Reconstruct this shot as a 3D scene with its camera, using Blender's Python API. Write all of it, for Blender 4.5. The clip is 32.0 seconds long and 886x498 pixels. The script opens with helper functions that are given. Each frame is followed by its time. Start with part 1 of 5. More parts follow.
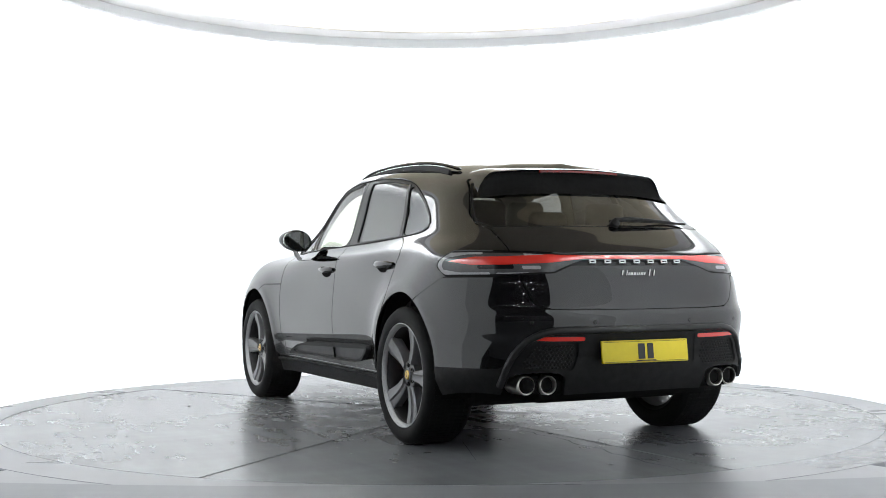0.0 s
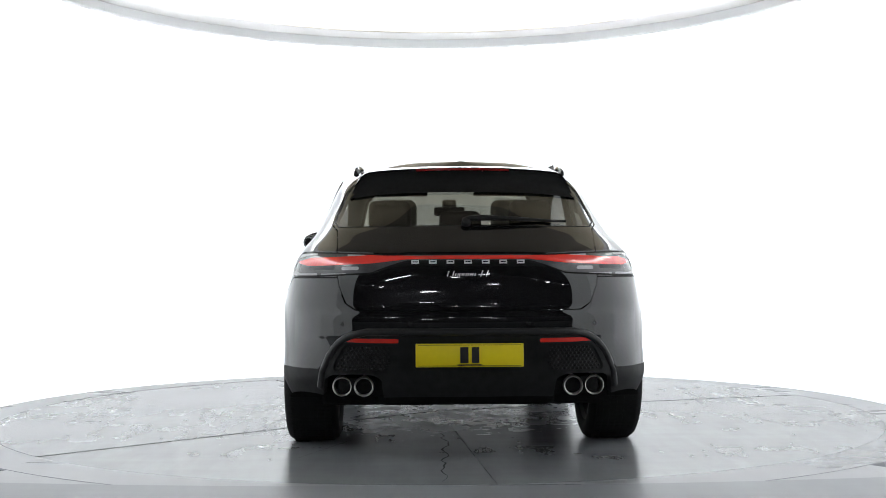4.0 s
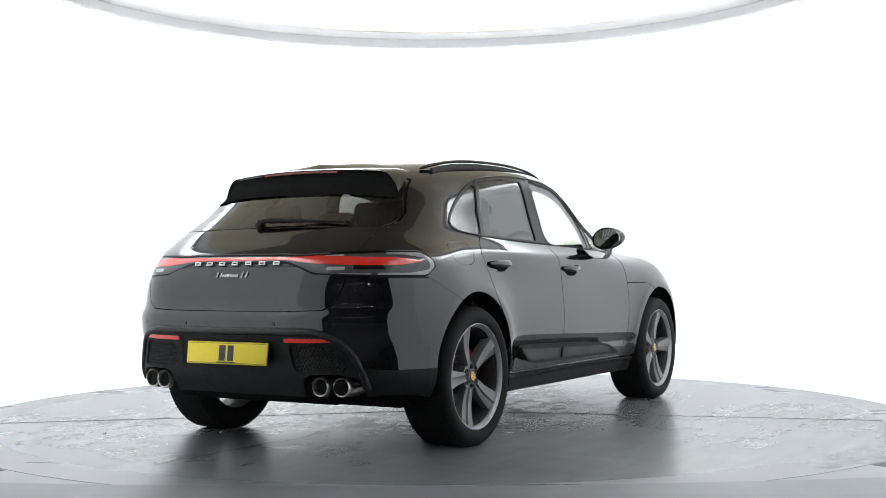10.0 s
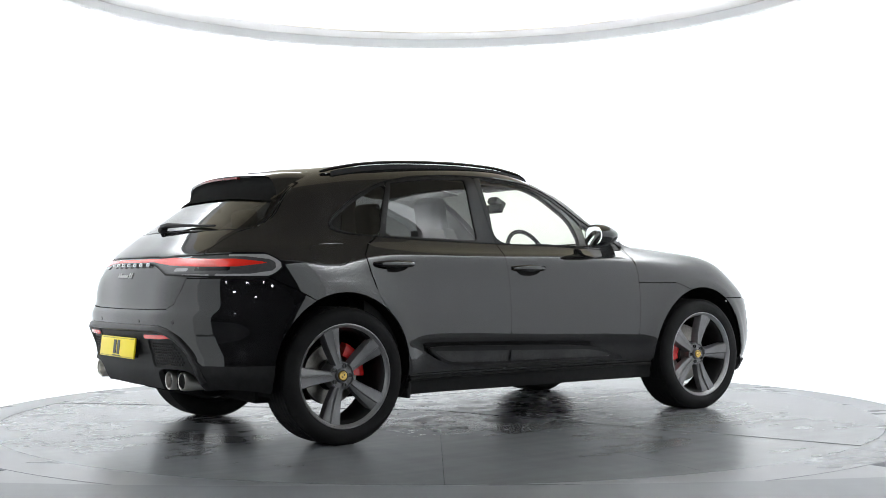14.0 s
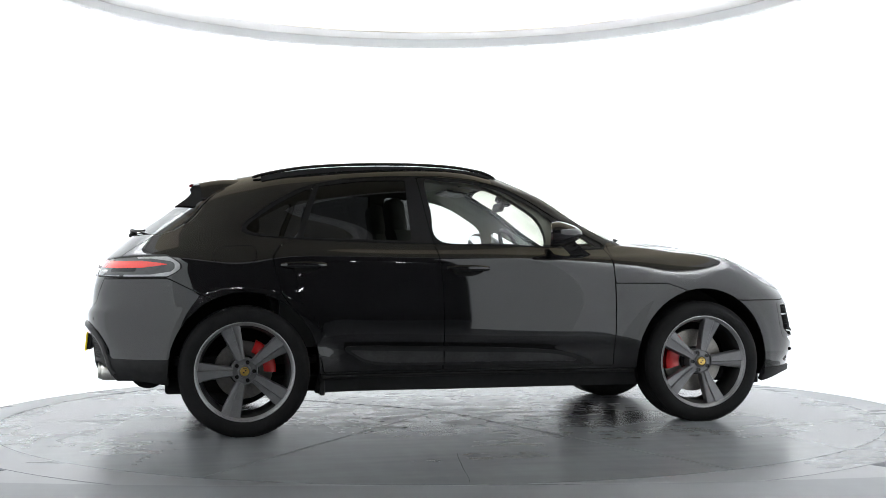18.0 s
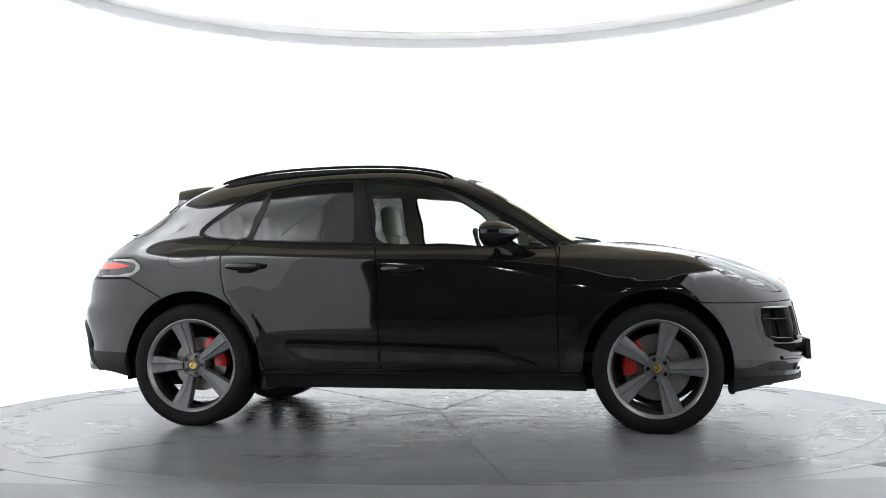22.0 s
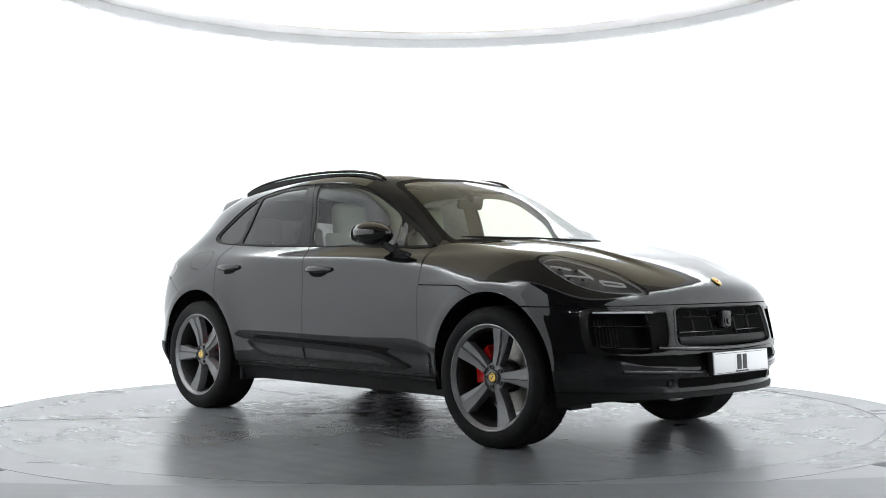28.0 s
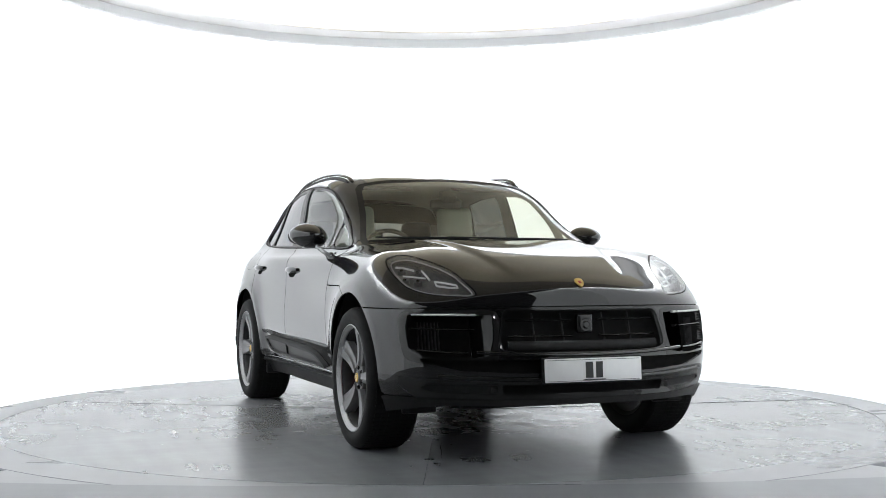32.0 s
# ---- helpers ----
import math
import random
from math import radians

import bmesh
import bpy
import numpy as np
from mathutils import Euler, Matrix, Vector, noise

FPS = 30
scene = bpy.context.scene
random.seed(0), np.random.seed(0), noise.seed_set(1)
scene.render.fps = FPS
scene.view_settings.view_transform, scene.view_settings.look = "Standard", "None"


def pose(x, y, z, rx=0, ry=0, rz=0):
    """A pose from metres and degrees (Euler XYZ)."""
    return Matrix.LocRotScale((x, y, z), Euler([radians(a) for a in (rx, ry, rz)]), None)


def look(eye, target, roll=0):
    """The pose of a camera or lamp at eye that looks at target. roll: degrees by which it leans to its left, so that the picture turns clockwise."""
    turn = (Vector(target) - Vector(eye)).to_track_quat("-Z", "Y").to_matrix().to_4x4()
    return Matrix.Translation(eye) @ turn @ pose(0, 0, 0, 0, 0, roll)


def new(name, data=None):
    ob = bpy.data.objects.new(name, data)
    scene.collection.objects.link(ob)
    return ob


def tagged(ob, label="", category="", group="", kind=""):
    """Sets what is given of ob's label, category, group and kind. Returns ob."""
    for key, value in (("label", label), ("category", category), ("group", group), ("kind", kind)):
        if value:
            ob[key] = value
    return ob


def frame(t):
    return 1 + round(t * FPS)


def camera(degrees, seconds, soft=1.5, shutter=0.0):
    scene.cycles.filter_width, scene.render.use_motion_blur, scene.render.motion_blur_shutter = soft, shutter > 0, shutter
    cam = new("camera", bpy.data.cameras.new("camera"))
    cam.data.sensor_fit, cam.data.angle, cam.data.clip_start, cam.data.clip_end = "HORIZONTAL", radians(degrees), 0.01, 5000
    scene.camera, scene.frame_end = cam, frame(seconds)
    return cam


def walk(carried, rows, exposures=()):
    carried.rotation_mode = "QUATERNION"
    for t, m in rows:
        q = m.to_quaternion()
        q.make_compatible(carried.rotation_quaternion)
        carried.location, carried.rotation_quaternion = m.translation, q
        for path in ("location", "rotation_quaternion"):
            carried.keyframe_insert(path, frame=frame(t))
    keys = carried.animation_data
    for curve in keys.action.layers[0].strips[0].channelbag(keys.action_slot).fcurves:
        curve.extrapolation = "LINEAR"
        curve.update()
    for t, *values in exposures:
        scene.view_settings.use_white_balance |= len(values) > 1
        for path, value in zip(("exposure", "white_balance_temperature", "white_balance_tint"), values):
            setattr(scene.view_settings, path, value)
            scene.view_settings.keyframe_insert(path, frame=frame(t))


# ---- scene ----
# A black sports utility car turns on a round turntable in a white photo studio.
# World: z up, turntable axis at the origin, camera on the -y side.
cam = camera(41.87, 32.0, soft=0.9)
EYE, AIM = (0.0, -7.895, 0.903), (0.0318, -0.897, 1.0738)
walk(cam, [(0.0, look(EYE, AIM, -0.30)), (32.0, look(EYE, AIM, -0.30))], exposures=[(0.0, 0.0), (32.0, 0.0)])

# turn of the table, degrees, by seconds
TURN = [(0, 115.14), (1, 109.19), (2, 103.21), (3, 97.24), (4, 91.45), (5, 85.65), (6, 79.63), (7, 73.55), (8, 67.80),
        (8.5, 65.65), (9, 63.45), (9.5, 61.60), (10, 59.40), (11, 53.53), (12, 47.67), (13, 41.59), (14, 35.35), (15, 29.55), (16, 23.80),
        (17, 18.15), (18, 12.34), (19, 6.82), (20, 0.95), (21, -4.62), (22, -10.15), (23, -16.20), (24, -22.05), (25, -28.05),
        (26, -34.0), (27, -39.95), (28, -45.91), (29, -51.65), (30, -57.48), (31, -63.35), (32, -69.38)]
AXIS_ON_CAR = (-0.053, 0.095)     # where the turning axis pierces the car's plan

# ---- world and lights ----
world = bpy.data.worlds.new("world")
scene.world = world
world.use_nodes = True
world.node_tree.nodes["Background"].inputs[0].default_value = (0.02, 0.022, 0.026, 1)
world.node_tree.nodes["Background"].inputs[1].default_value = 1.0
WALL_LIGHT, COVE_TOP, WORKSHOP = 0.76, 20.0, 80.0     # glow of the wall, of the cove strip and of the tubes behind the camera


# ---- materials ----
def material(name, colour, rough=0.5, metal=0.0, grain=0.0, scale=40.0, bump=0.0, spec=0.5, coat=0.0, alpha=1.0, glow=0.0, trans=0.0, ior=1.5, stain=0.0):
    m = bpy.data.materials.new(name)
    m.use_nodes = True
    nt = m.node_tree
    b = nt.nodes["Principled BSDF"]
    rgb = (*colour, 1)
    b.inputs["Base Color"].default_value = rgb
    b.inputs["Roughness"].default_value = rough
    b.inputs["Metallic"].default_value = metal
    b.inputs["Specular IOR Level"].default_value = spec
    b.inputs["Coat Weight"].default_value = coat
    b.inputs["Coat Roughness"].default_value = 0.03
    b.inputs["IOR"].default_value = ior
    b.inputs["Transmission Weight"].default_value = trans
    b.inputs["Alpha"].default_value = alpha
    if glow:
        b.inputs["Emission Color"].default_value = rgb
        b.inputs["Emission Strength"].default_value = glow
    if grain or bump or stain:
        co = nt.nodes.new("ShaderNodeTexCoord")
        n1 = nt.nodes.new("ShaderNodeTexNoise")
        n1.inputs["Scale"].default_value = scale
        n1.inputs["Detail"].default_value = 6
        nt.links.new(co.outputs["Object"], n1.inputs["Vector"])
        n2 = nt.nodes.new("ShaderNodeTexNoise")
        n2.inputs["Scale"].default_value = scale / 12
        nt.links.new(co.outputs["Object"], n2.inputs["Vector"])
        mix = nt.nodes.new("ShaderNodeMath")
        mix.operation = "ADD"
        nt.links.new(n1.outputs["Fac"], mix.inputs[0])
        nt.links.new(n2.outputs["Fac"], mix.inputs[1])
        if grain:
            ramp = nt.nodes.new("ShaderNodeValToRGB")
            ramp.color_ramp.elements[0].position, ramp.color_ramp.elements[1].position = 0.35, 0.65
            ramp.color_ramp.elements[0].color = (*[c * (1 - grain) for c in colour], 1)
            ramp.color_ramp.elements[1].color = (*[min(1, c * (1 + grain)) for c in colour], 1)
            half = nt.nodes.new("ShaderNodeMath")
            half.operation = "MULTIPLY"
            half.inputs[1].default_value = 0.5
            nt.links.new(mix.outputs[0], half.inputs[0])
            nt.links.new(half.outputs[0], ramp.inputs[0])
            nt.links.new(ramp.outputs[0], b.inputs["Base Color"])
        if stain:
            mr = nt.nodes.new("ShaderNodeMapRange")
            mr.inputs["From Min"].default_value, mr.inputs["From Max"].default_value = 0.7, 1.3
            mr.inputs["To Min"].default_value, mr.inputs["To Max"].default_value = max(0.0, rough - stain), rough + stain
            nt.links.new(mix.outputs[0], mr.inputs["Value"])
            nt.links.new(mr.outputs[0], b.inputs["Roughness"])
        if bump:
            bp = nt.nodes.new("ShaderNodeBump")
            bp.inputs["Strength"].default_value = bump
            bp.inputs["Distance"].default_value = 0.002
            nt.links.new(n1.outputs["Fac"], bp.inputs["Height"])
            nt.links.new(bp.outputs[0], b.inputs["Normal"])
    return m


def glass(name, tint, rough=0.0):
    """A thin pane: see-through with its tint, mirroring at its surface."""
    m = bpy.data.materials.new(name)
    m.use_nodes = True
    nt = m.node_tree
    for n in list(nt.nodes):
        nt.nodes.remove(n)
    out = nt.nodes.new("ShaderNodeOutputMaterial")
    tr = nt.nodes.new("ShaderNodeBsdfTransparent")
    tr.inputs[0].default_value = (*tint, 1)
    gl = nt.nodes.new("ShaderNodeBsdfGlossy")
    gl.inputs["Roughness"].default_value = rough
    lw = nt.nodes.new("ShaderNodeLayerWeight")
    lw.inputs["Blend"].default_value = 0.5
    pw = nt.nodes.new("ShaderNodeMath")
    pw.operation = "POWER"
    pw.inputs[1].default_value = 4.0
    nt.links.new(lw.outputs["Facing"], pw.inputs[0])
    fr = nt.nodes.new("ShaderNodeMapRange")
    fr.inputs["To Min"].default_value, fr.inputs["To Max"].default_value = 0.042, 0.85
    nt.links.new(pw.outputs[0], fr.inputs["Value"])
    mx = nt.nodes.new("ShaderNodeMixShader")
    nt.links.new(fr.outputs[0], mx.inputs[0])
    nt.links.new(tr.outputs[0], mx.inputs[1])
    nt.links.new(gl.outputs[0], mx.inputs[2])
    nt.links.new(mx.outputs[0], out.inputs[0])
    return m


PAINT = material("black_paint", (0.0085, 0.0085, 0.0092), rough=0.04, spec=0.66, grain=0.06, scale=600)
SATIN = material("satin_black_plastic", (0.020, 0.020, 0.021), rough=0.34, grain=0.12, scale=300, spec=0.3)
GLOSS = material("gloss_black", (0.016, 0.016, 0.016), rough=0.06)
PILLAR = material("satin_black_pillar", (0.012, 0.012, 0.0125), rough=0.3, grain=0.05, spec=0.2)
PLASTIC = material("black_plastic", (0.019, 0.019, 0.0195), rough=0.5, grain=0.2, scale=300, bump=0.25, spec=0.13)
RIBBED = material("ribbed_plastic", (0.034, 0.034, 0.035), rough=0.5, grain=0.4, scale=110, bump=0.9, spec=0.34)
DARK = material("dark_gap", (0.016, 0.016, 0.016), rough=0.9, grain=0.1, spec=0.0)
RUBBER = material("tyre_rubber", (0.0110, 0.0110, 0.0113), rough=0.7, grain=0.25, scale=120, bump=0.2, spec=0.14)
SEAL = material("rubber_seal", (0.007, 0.007, 0.007), rough=0.55, grain=0.1, spec=0.15)
WHEEL = material("satin_grey_alloy", (0.165, 0.165, 0.17), rough=0.38, metal=0.35, grain=0.12, scale=200)
LIP = material("machined_rim_edge", (0.30, 0.30, 0.305), rough=0.32, metal=0.5, grain=0.08, scale=200)
BARREL = material("dark_alloy", (0.014, 0.014, 0.0145), rough=0.5, metal=0.3, grain=0.2)
STEEL = material("brushed_steel", (0.60, 0.585, 0.55), rough=0.30, metal=1.0, grain=0.15, scale=150)
CHROME = material("bright_metal", (0.75, 0.75, 0.75), rough=0.15, metal=1.0)
DISC = material("brake_disc", (0.27, 0.26, 0.24), rough=0.36, metal=0.9, grain=0.2, scale=90)
RED = material("caliper_red", (0.66, 0.012, 0.012), rough=0.3, grain=0.1, coat=0.5)
GOLD = material("badge_gold", (0.62, 0.42, 0.12), rough=0.3, metal=0.8, grain=0.15, scale=400)
BADGE_RED = material("badge_red", (0.35, 0.03, 0.02), rough=0.35)
LETTER = material("silver_letter", (0.85, 0.85, 0.85), rough=0.25, metal=0.3)
YELLOW = material("plate_yellow", (0.83, 0.66, 0.01), rough=0.35, grain=0.03)
WHITE_PLATE = material("plate_white", (0.88, 0.88, 0.88), rough=0.35, grain=0.02)
INK = material("plate_black", (0.01, 0.01, 0.01), rough=0.4)
LAMP_RED = material("red_lens", (0.74, 0.028, 0.016), rough=0.12, spec=0.6, coat=0.6)
BRAKE_RED = material("dark_red_lens", (0.16, 0.008, 0.008), rough=0.12, coat=0.5)
LAMP_GREY = material("grey_lens", (0.075, 0.075, 0.077), rough=0.10, spec=0.45, grain=0.15, scale=60)
LAMP_SMOKE = material("smoked_lens", (0.012, 0.012, 0.013), rough=0.08, spec=0.4, grain=0.15, scale=60)
LAMP_CLEAR = material("clear_lens", (0.36, 0.36, 0.365), rough=0.12, grain=0.1, scale=80)
LAMP_BOWL = material("lamp_housing", (0.11, 0.11, 0.112), rough=0.3, grain=0.2)
LAMP_WHITE = material("lamp_reflector", (0.80, 0.80, 0.80), rough=0.2, metal=0.1)
GLASS_CLEAR = glass("clear_glass", (0.84, 0.86, 0.75))
GLASS_SIDE = glass("side_glass", (0.88, 0.90, 0.88))
GLASS_DARK = glass("tinted_glass", (0.068, 0.070, 0.070))
GLASS_REAR = glass("tinted_rear_glass", (0.14, 0.14, 0.135))
GLASS_LAMP = glass("lamp_glass", (0.9, 0.9, 0.9))
GLASS_MIRROR = material("mirror_glass", (0.85, 0.86, 0.86), rough=0.01, metal=1.0)
LEATHER = material("pale_leather", (0.34, 0.375, 0.32), rough=0.5, grain=0.1, bump=0.2, scale=150)
LEATHER_DARK = material("dark_leather", (0.02, 0.02, 0.02), rough=0.5, grain=0.15, bump=0.2, scale=150)
HEADLINER = material("headliner_cloth", (0.26, 0.27, 0.235), rough=0.9, grain=0.06, scale=200)
TRIM_DARK = material("dark_trim", (0.018, 0.018, 0.018), rough=0.55, grain=0.15, scale=200)
WALL_WHITE = material("white_wall_paint", (0.82, 0.83, 0.83), rough=0.85, grain=0.015, scale=3)
# Wall brightness is put into the material as glow, beside the cove strip's light.
WALL_GLOW = material("glowing_wall", (0.96, 0.995, 1.03), rough=0.9, glow=WALL_LIGHT)
WALL_EDGE = material("glowing_wall_edge", (0.955, 1.0, 1.02), rough=0.9, glow=WALL_LIGHT)
# Wing glow cut to 0.7, standing in for weaker light by the opening.
WALL_WING = material("glowing_wall_dim_wing", (0.955, 1.0, 1.02), rough=0.9, glow=WALL_LIGHT * 0.7)
CEIL_WHITE = material("white_ceiling_rim", (0.90, 0.90, 0.91), rough=0.4, grain=0.02, scale=3)
# Darker ceiling colour stands in for the weaker light above the opening.
CEIL_DIM = material("dimmed_ceiling", (0.33, 0.29, 0.225), rough=0.6, grain=0.05, scale=4)
CEIL_WARM = material("beige_ceiling_panel", (0.80, 0.69, 0.49), rough=0.35, grain=0.03, scale=4, spec=0.3, coat=1.0)
CEIL_BAND = material("white_ceiling_band", (0.88, 0.85, 0.83), rough=0.35, grain=0.02, scale=4, spec=0.3, coat=1.0)
STRIP = material("light_strip", (1.0, 0.99, 0.97), glow=COVE_TOP)
TUBE = material("workshop_tube", (0.95, 0.97, 1.0), glow=WORKSHOP)
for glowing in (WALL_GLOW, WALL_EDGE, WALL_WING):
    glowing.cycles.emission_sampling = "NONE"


def floor_material(name, colour, rough, seed, worn=0.0):
    """Painted floor: soft blotches, fine mottling, wiped streaks; worn: peeled and dirty paint round the middle."""
    m = material(name, colour, rough=rough)
    nt = m.node_tree
    b = nt.nodes["Principled BSDF"]
    co = nt.nodes.new("ShaderNodeTexCoord")

    def nz(scale, detail, stretch=(1, 1, 1), turn=0.0, dist=0.0):
        mp = nt.nodes.new("ShaderNodeMapping")
        mp.inputs["Location"].default_value = (seed, seed * 1.7, 0)
        mp.inputs["Rotation"].default_value, mp.inputs["Scale"].default_value = (0, 0, turn), stretch
        nt.links.new(co.outputs["Object"], mp.inputs[0])
        n = nt.nodes.new("ShaderNodeTexNoise")
        n.inputs["Scale"].default_value, n.inputs["Detail"].default_value, n.inputs["Distortion"].default_value = scale, detail, dist
        nt.links.new(mp.outputs[0], n.inputs["Vector"])
        return n.outputs["Fac"]

    def span(src, lo, hi, a, z):
        r = nt.nodes.new("ShaderNodeMapRange")
        r.interpolation_type = "SMOOTHSTEP"
        r.inputs["From Min"].default_value, r.inputs["From Max"].default_value = lo, hi
        r.inputs["To Min"].default_value, r.inputs["To Max"].default_value = a, z
        nt.links.new(src, r.inputs["Value"])
        return r.outputs[0]

    def calc(op, a, c):
        q = nt.nodes.new("ShaderNodeMath")
        q.operation = op
        for k, v in enumerate((a, c)):
            if isinstance(v, float):
                q.inputs[k].default_value = v
            else:
                nt.links.new(v, q.inputs[k])
        return q.outputs[0]

    big, mid, fine = nz(0.8, 2, dist=0.3), nz(3.0, 3), nz(14, 2)
    wipe, wipe_2 = nz(1.6, 3, (1, 6, 1), 0.4), nz(1.3, 3, (6, 1, 1), 1.1)
    shade = calc("MULTIPLY", span(big, 0.25, 0.75, 0.90, 1.10), span(mid, 0.2, 0.8, 0.96, 1.04))
    shade = calc("MULTIPLY", shade, span(fine, 0.25, 0.75, 0.985, 1.015))
    shade = calc("MULTIPLY", shade, span(wipe, 0.2, 0.8, 0.93, 1.06))
    shade = calc("MULTIPLY", shade, span(wipe_2, 0.2, 0.8, 0.95, 1.05))
    gloss = calc("MULTIPLY", span(big, 0.25, 0.75, rough * 0.95, rough * 1.06), span(mid, 0.25, 0.75, 0.98, 1.02))
    gloss = calc("MULTIPLY", gloss, span(wipe, 0.2, 0.8, 0.98, 1.03))
    if worn:
        ln = nt.nodes.new("ShaderNodeVectorMath")
        ln.operation = "LENGTH"
        nt.links.new(co.outputs["Object"], ln.inputs[0])
        near = span(ln.outputs["Value"], 0.5, 1.45, 1.0, 0.0)
        dirt = calc("MULTIPLY", span(nz(3.4, 4, (1, 1.6, 1), 0.3, 0.3), 0.40, 0.70, 0.0, 1.0), near)
        flake = calc("MULTIPLY", span(nz(9.0, 3, (1.5, 1, 1), 0.9, 1.2), 0.60, 0.70, 0.0, 1.0), near)
        shade = calc("MULTIPLY", shade, calc("SUBTRACT", 1.0, calc("MULTIPLY", dirt, 0.45 * worn)))
        shade = calc("ADD", shade, calc("MULTIPLY", flake, 0.22 * worn))
        gloss = calc("ADD", gloss, calc("MULTIPLY", dirt, 0.10 * worn))
        gloss = calc("ADD", gloss, calc("MULTIPLY", flake, 0.14 * worn))
    vm = nt.nodes.new("ShaderNodeVectorMath")
    vm.operation = "SCALE"
    vm.inputs[0].default_value = colour
    nt.links.new(shade, vm.inputs["Scale"])
    nt.links.new(vm.outputs[0], b.inputs["Base Color"])
    nt.links.new(gloss, b.inputs["Roughness"])
    return m


TABLE_FLOOR = floor_material("turntable_paint", (0.186, 0.193, 0.205), 0.25, 3.0, worn=1.0)
RING_FLOOR = floor_material("surround_paint", (0.214, 0.222, 0.238), 0.28, 11.0)
SHOP_FLOOR = floor_material("workshop_floor", (0.200, 0.209, 0.226), 0.4, 23.0)
FLAKE = material("bare_patch", (0.10, 0.10, 0.10), rough=0.6, grain=0.4, scale=60)
SHOP_WALL = material("workshop_wall", (0.07, 0.07, 0.078), rough=0.8, grain=0.2, scale=2)


# ---- mesh helpers ----
def mesh_object(name, verts, faces, mat, parent=None, label="", normals=None, smooth=False):
    me = bpy.data.meshes.new(name)
    me.from_pydata([tuple(v) for v in verts], [], [tuple(f) for f in faces])
    me.materials.append(mat)
    me.validate()
    if smooth or normals is not None:
        me.polygons.foreach_set("use_smooth", [True] * len(me.polygons))
    if normals is not None:
        me.normals_split_custom_set_from_vertices([tuple(n) for n in normals])
    me.update()
    ob = new(name, me)
    if parent:
        ob.parent = parent
    if label:
        tagged(ob, label)
    return ob


def part(name, bm, mat, parent, label="", smooth=None):
    """Links a bmesh as one mesh object under a thing. smooth: angle in degrees under which edges are shaded smooth."""
    bmesh.ops.recalc_face_normals(bm, faces=bm.faces[:])
    if smooth is not None:
        for f in bm.faces:
            f.smooth = True
        for e in bm.edges:
            if len(e.link_faces) == 2 and e.calc_face_angle(0) > radians(smooth):
                e.smooth = False
    me = bpy.data.meshes.new(name)
    bm.to_mesh(me)
    bm.free()
    me.materials.append(mat)
    ob = new(name, me)
    if parent:
        ob.parent = parent
    if label:
        tagged(ob, label)
    return ob


def box(sx, sy, sz, m=None, bevel=0.0, seg=2, bm=None):
    bm = bm or bmesh.new()
    got = bmesh.ops.create_cube(bm, size=1.0, matrix=(m or Matrix()) @ Matrix.Diagonal((sx, sy, sz, 1)))
    if bevel:
        edges = list({e for v in got["verts"] for e in v.link_edges})
        bmesh.ops.bevel(bm, geom=edges, offset=bevel, segments=seg, profile=0.5, affect="EDGES")
    return bm


def lathe(profile, steps=64, axis="y", bm=None, closed=False):
    """Turns a profile of (radius, height) pairs about an axis."""
    bm = bm or bmesh.new()
    rings = []
    for i in range(steps):
        a = 2 * math.pi * i / steps
        c, s = math.cos(a), math.sin(a)
        ring = []
        for r, hgt in profile:
            co = {"y": (r * c, hgt, r * s), "z": (r * c, r * s, hgt), "x": (hgt, r * c, r * s)}[axis]
            ring.append(bm.verts.new(co))
        rings.append(ring)
    n = len(profile)
    for i in range(steps):
        a, b = rings[i], rings[(i + 1) % steps]
        for k in range(n if closed else n - 1):
            q = (k + 1) % n
            if profile[k][0] == 0 and profile[q][0] == 0:
                continue
            bm.faces.new((a[k], b[k], b[q], a[q]))
    bmesh.ops.remove_doubles(bm, verts=bm.verts[:], dist=1e-6)
    return bm


def tube(points, radius, sides=8, bm=None, flat=1.0):
    """A bar that follows points; radius may be one number or one for each point."""
    bm = bm or bmesh.new()
    pts = [Vector(p) for p in points]
    rings = []
    for i, p in enumerate(pts):
        d = (pts[min(i + 1, len(pts) - 1)] - pts[max(i - 1, 0)]).normalized()
        up = Vector((0, 0, 1)) if abs(d.z) < 0.9 else Vector((1, 0, 0))
        s = d.cross(up).normalized()
        u = s.cross(d)
        r = radius[i] if isinstance(radius, (list, tuple)) else radius
        rings.append([bm.verts.new(p + s * (r * flat * math.cos(2 * math.pi * k / sides)) + u * (r * math.sin(2 * math.pi * k / sides))) for k in range(sides)])
    for a, b in zip(rings, rings[1:]):
        for k in range(sides):
            bm.faces.new((a[k], a[(k + 1) % sides], b[(k + 1) % sides], b[k]))
    bm.faces.new(rings[0][::-1]), bm.faces.new(rings[-1])
    return bm


def slab(outline, depth, m=None, bm=None, bevel=0.0):
    """A plate from a 2D outline in x, z, thick along y from 0 to depth."""
    bm = bm or bmesh.new()
    m = m or Matrix()
    a = [bm.verts.new(m @ Vector((x, 0, z))) for x, z in outline]
    b = [bm.verts.new(m @ Vector((x, depth, z))) for x, z in outline]
    n = len(a)
    front = bm.faces.new(a)
    back = bm.faces.new(b[::-1])
    sides = [bm.faces.new((a[i], b[i], b[(i + 1) % n], a[(i + 1) % n])) for i in range(n)]
    if bevel:
        bmesh.ops.bevel(bm, geom=list(set(front.edges[:]) | set(back.edges[:])), offset=bevel, segments=2, profile=0.5, affect="EDGES")
    return bm


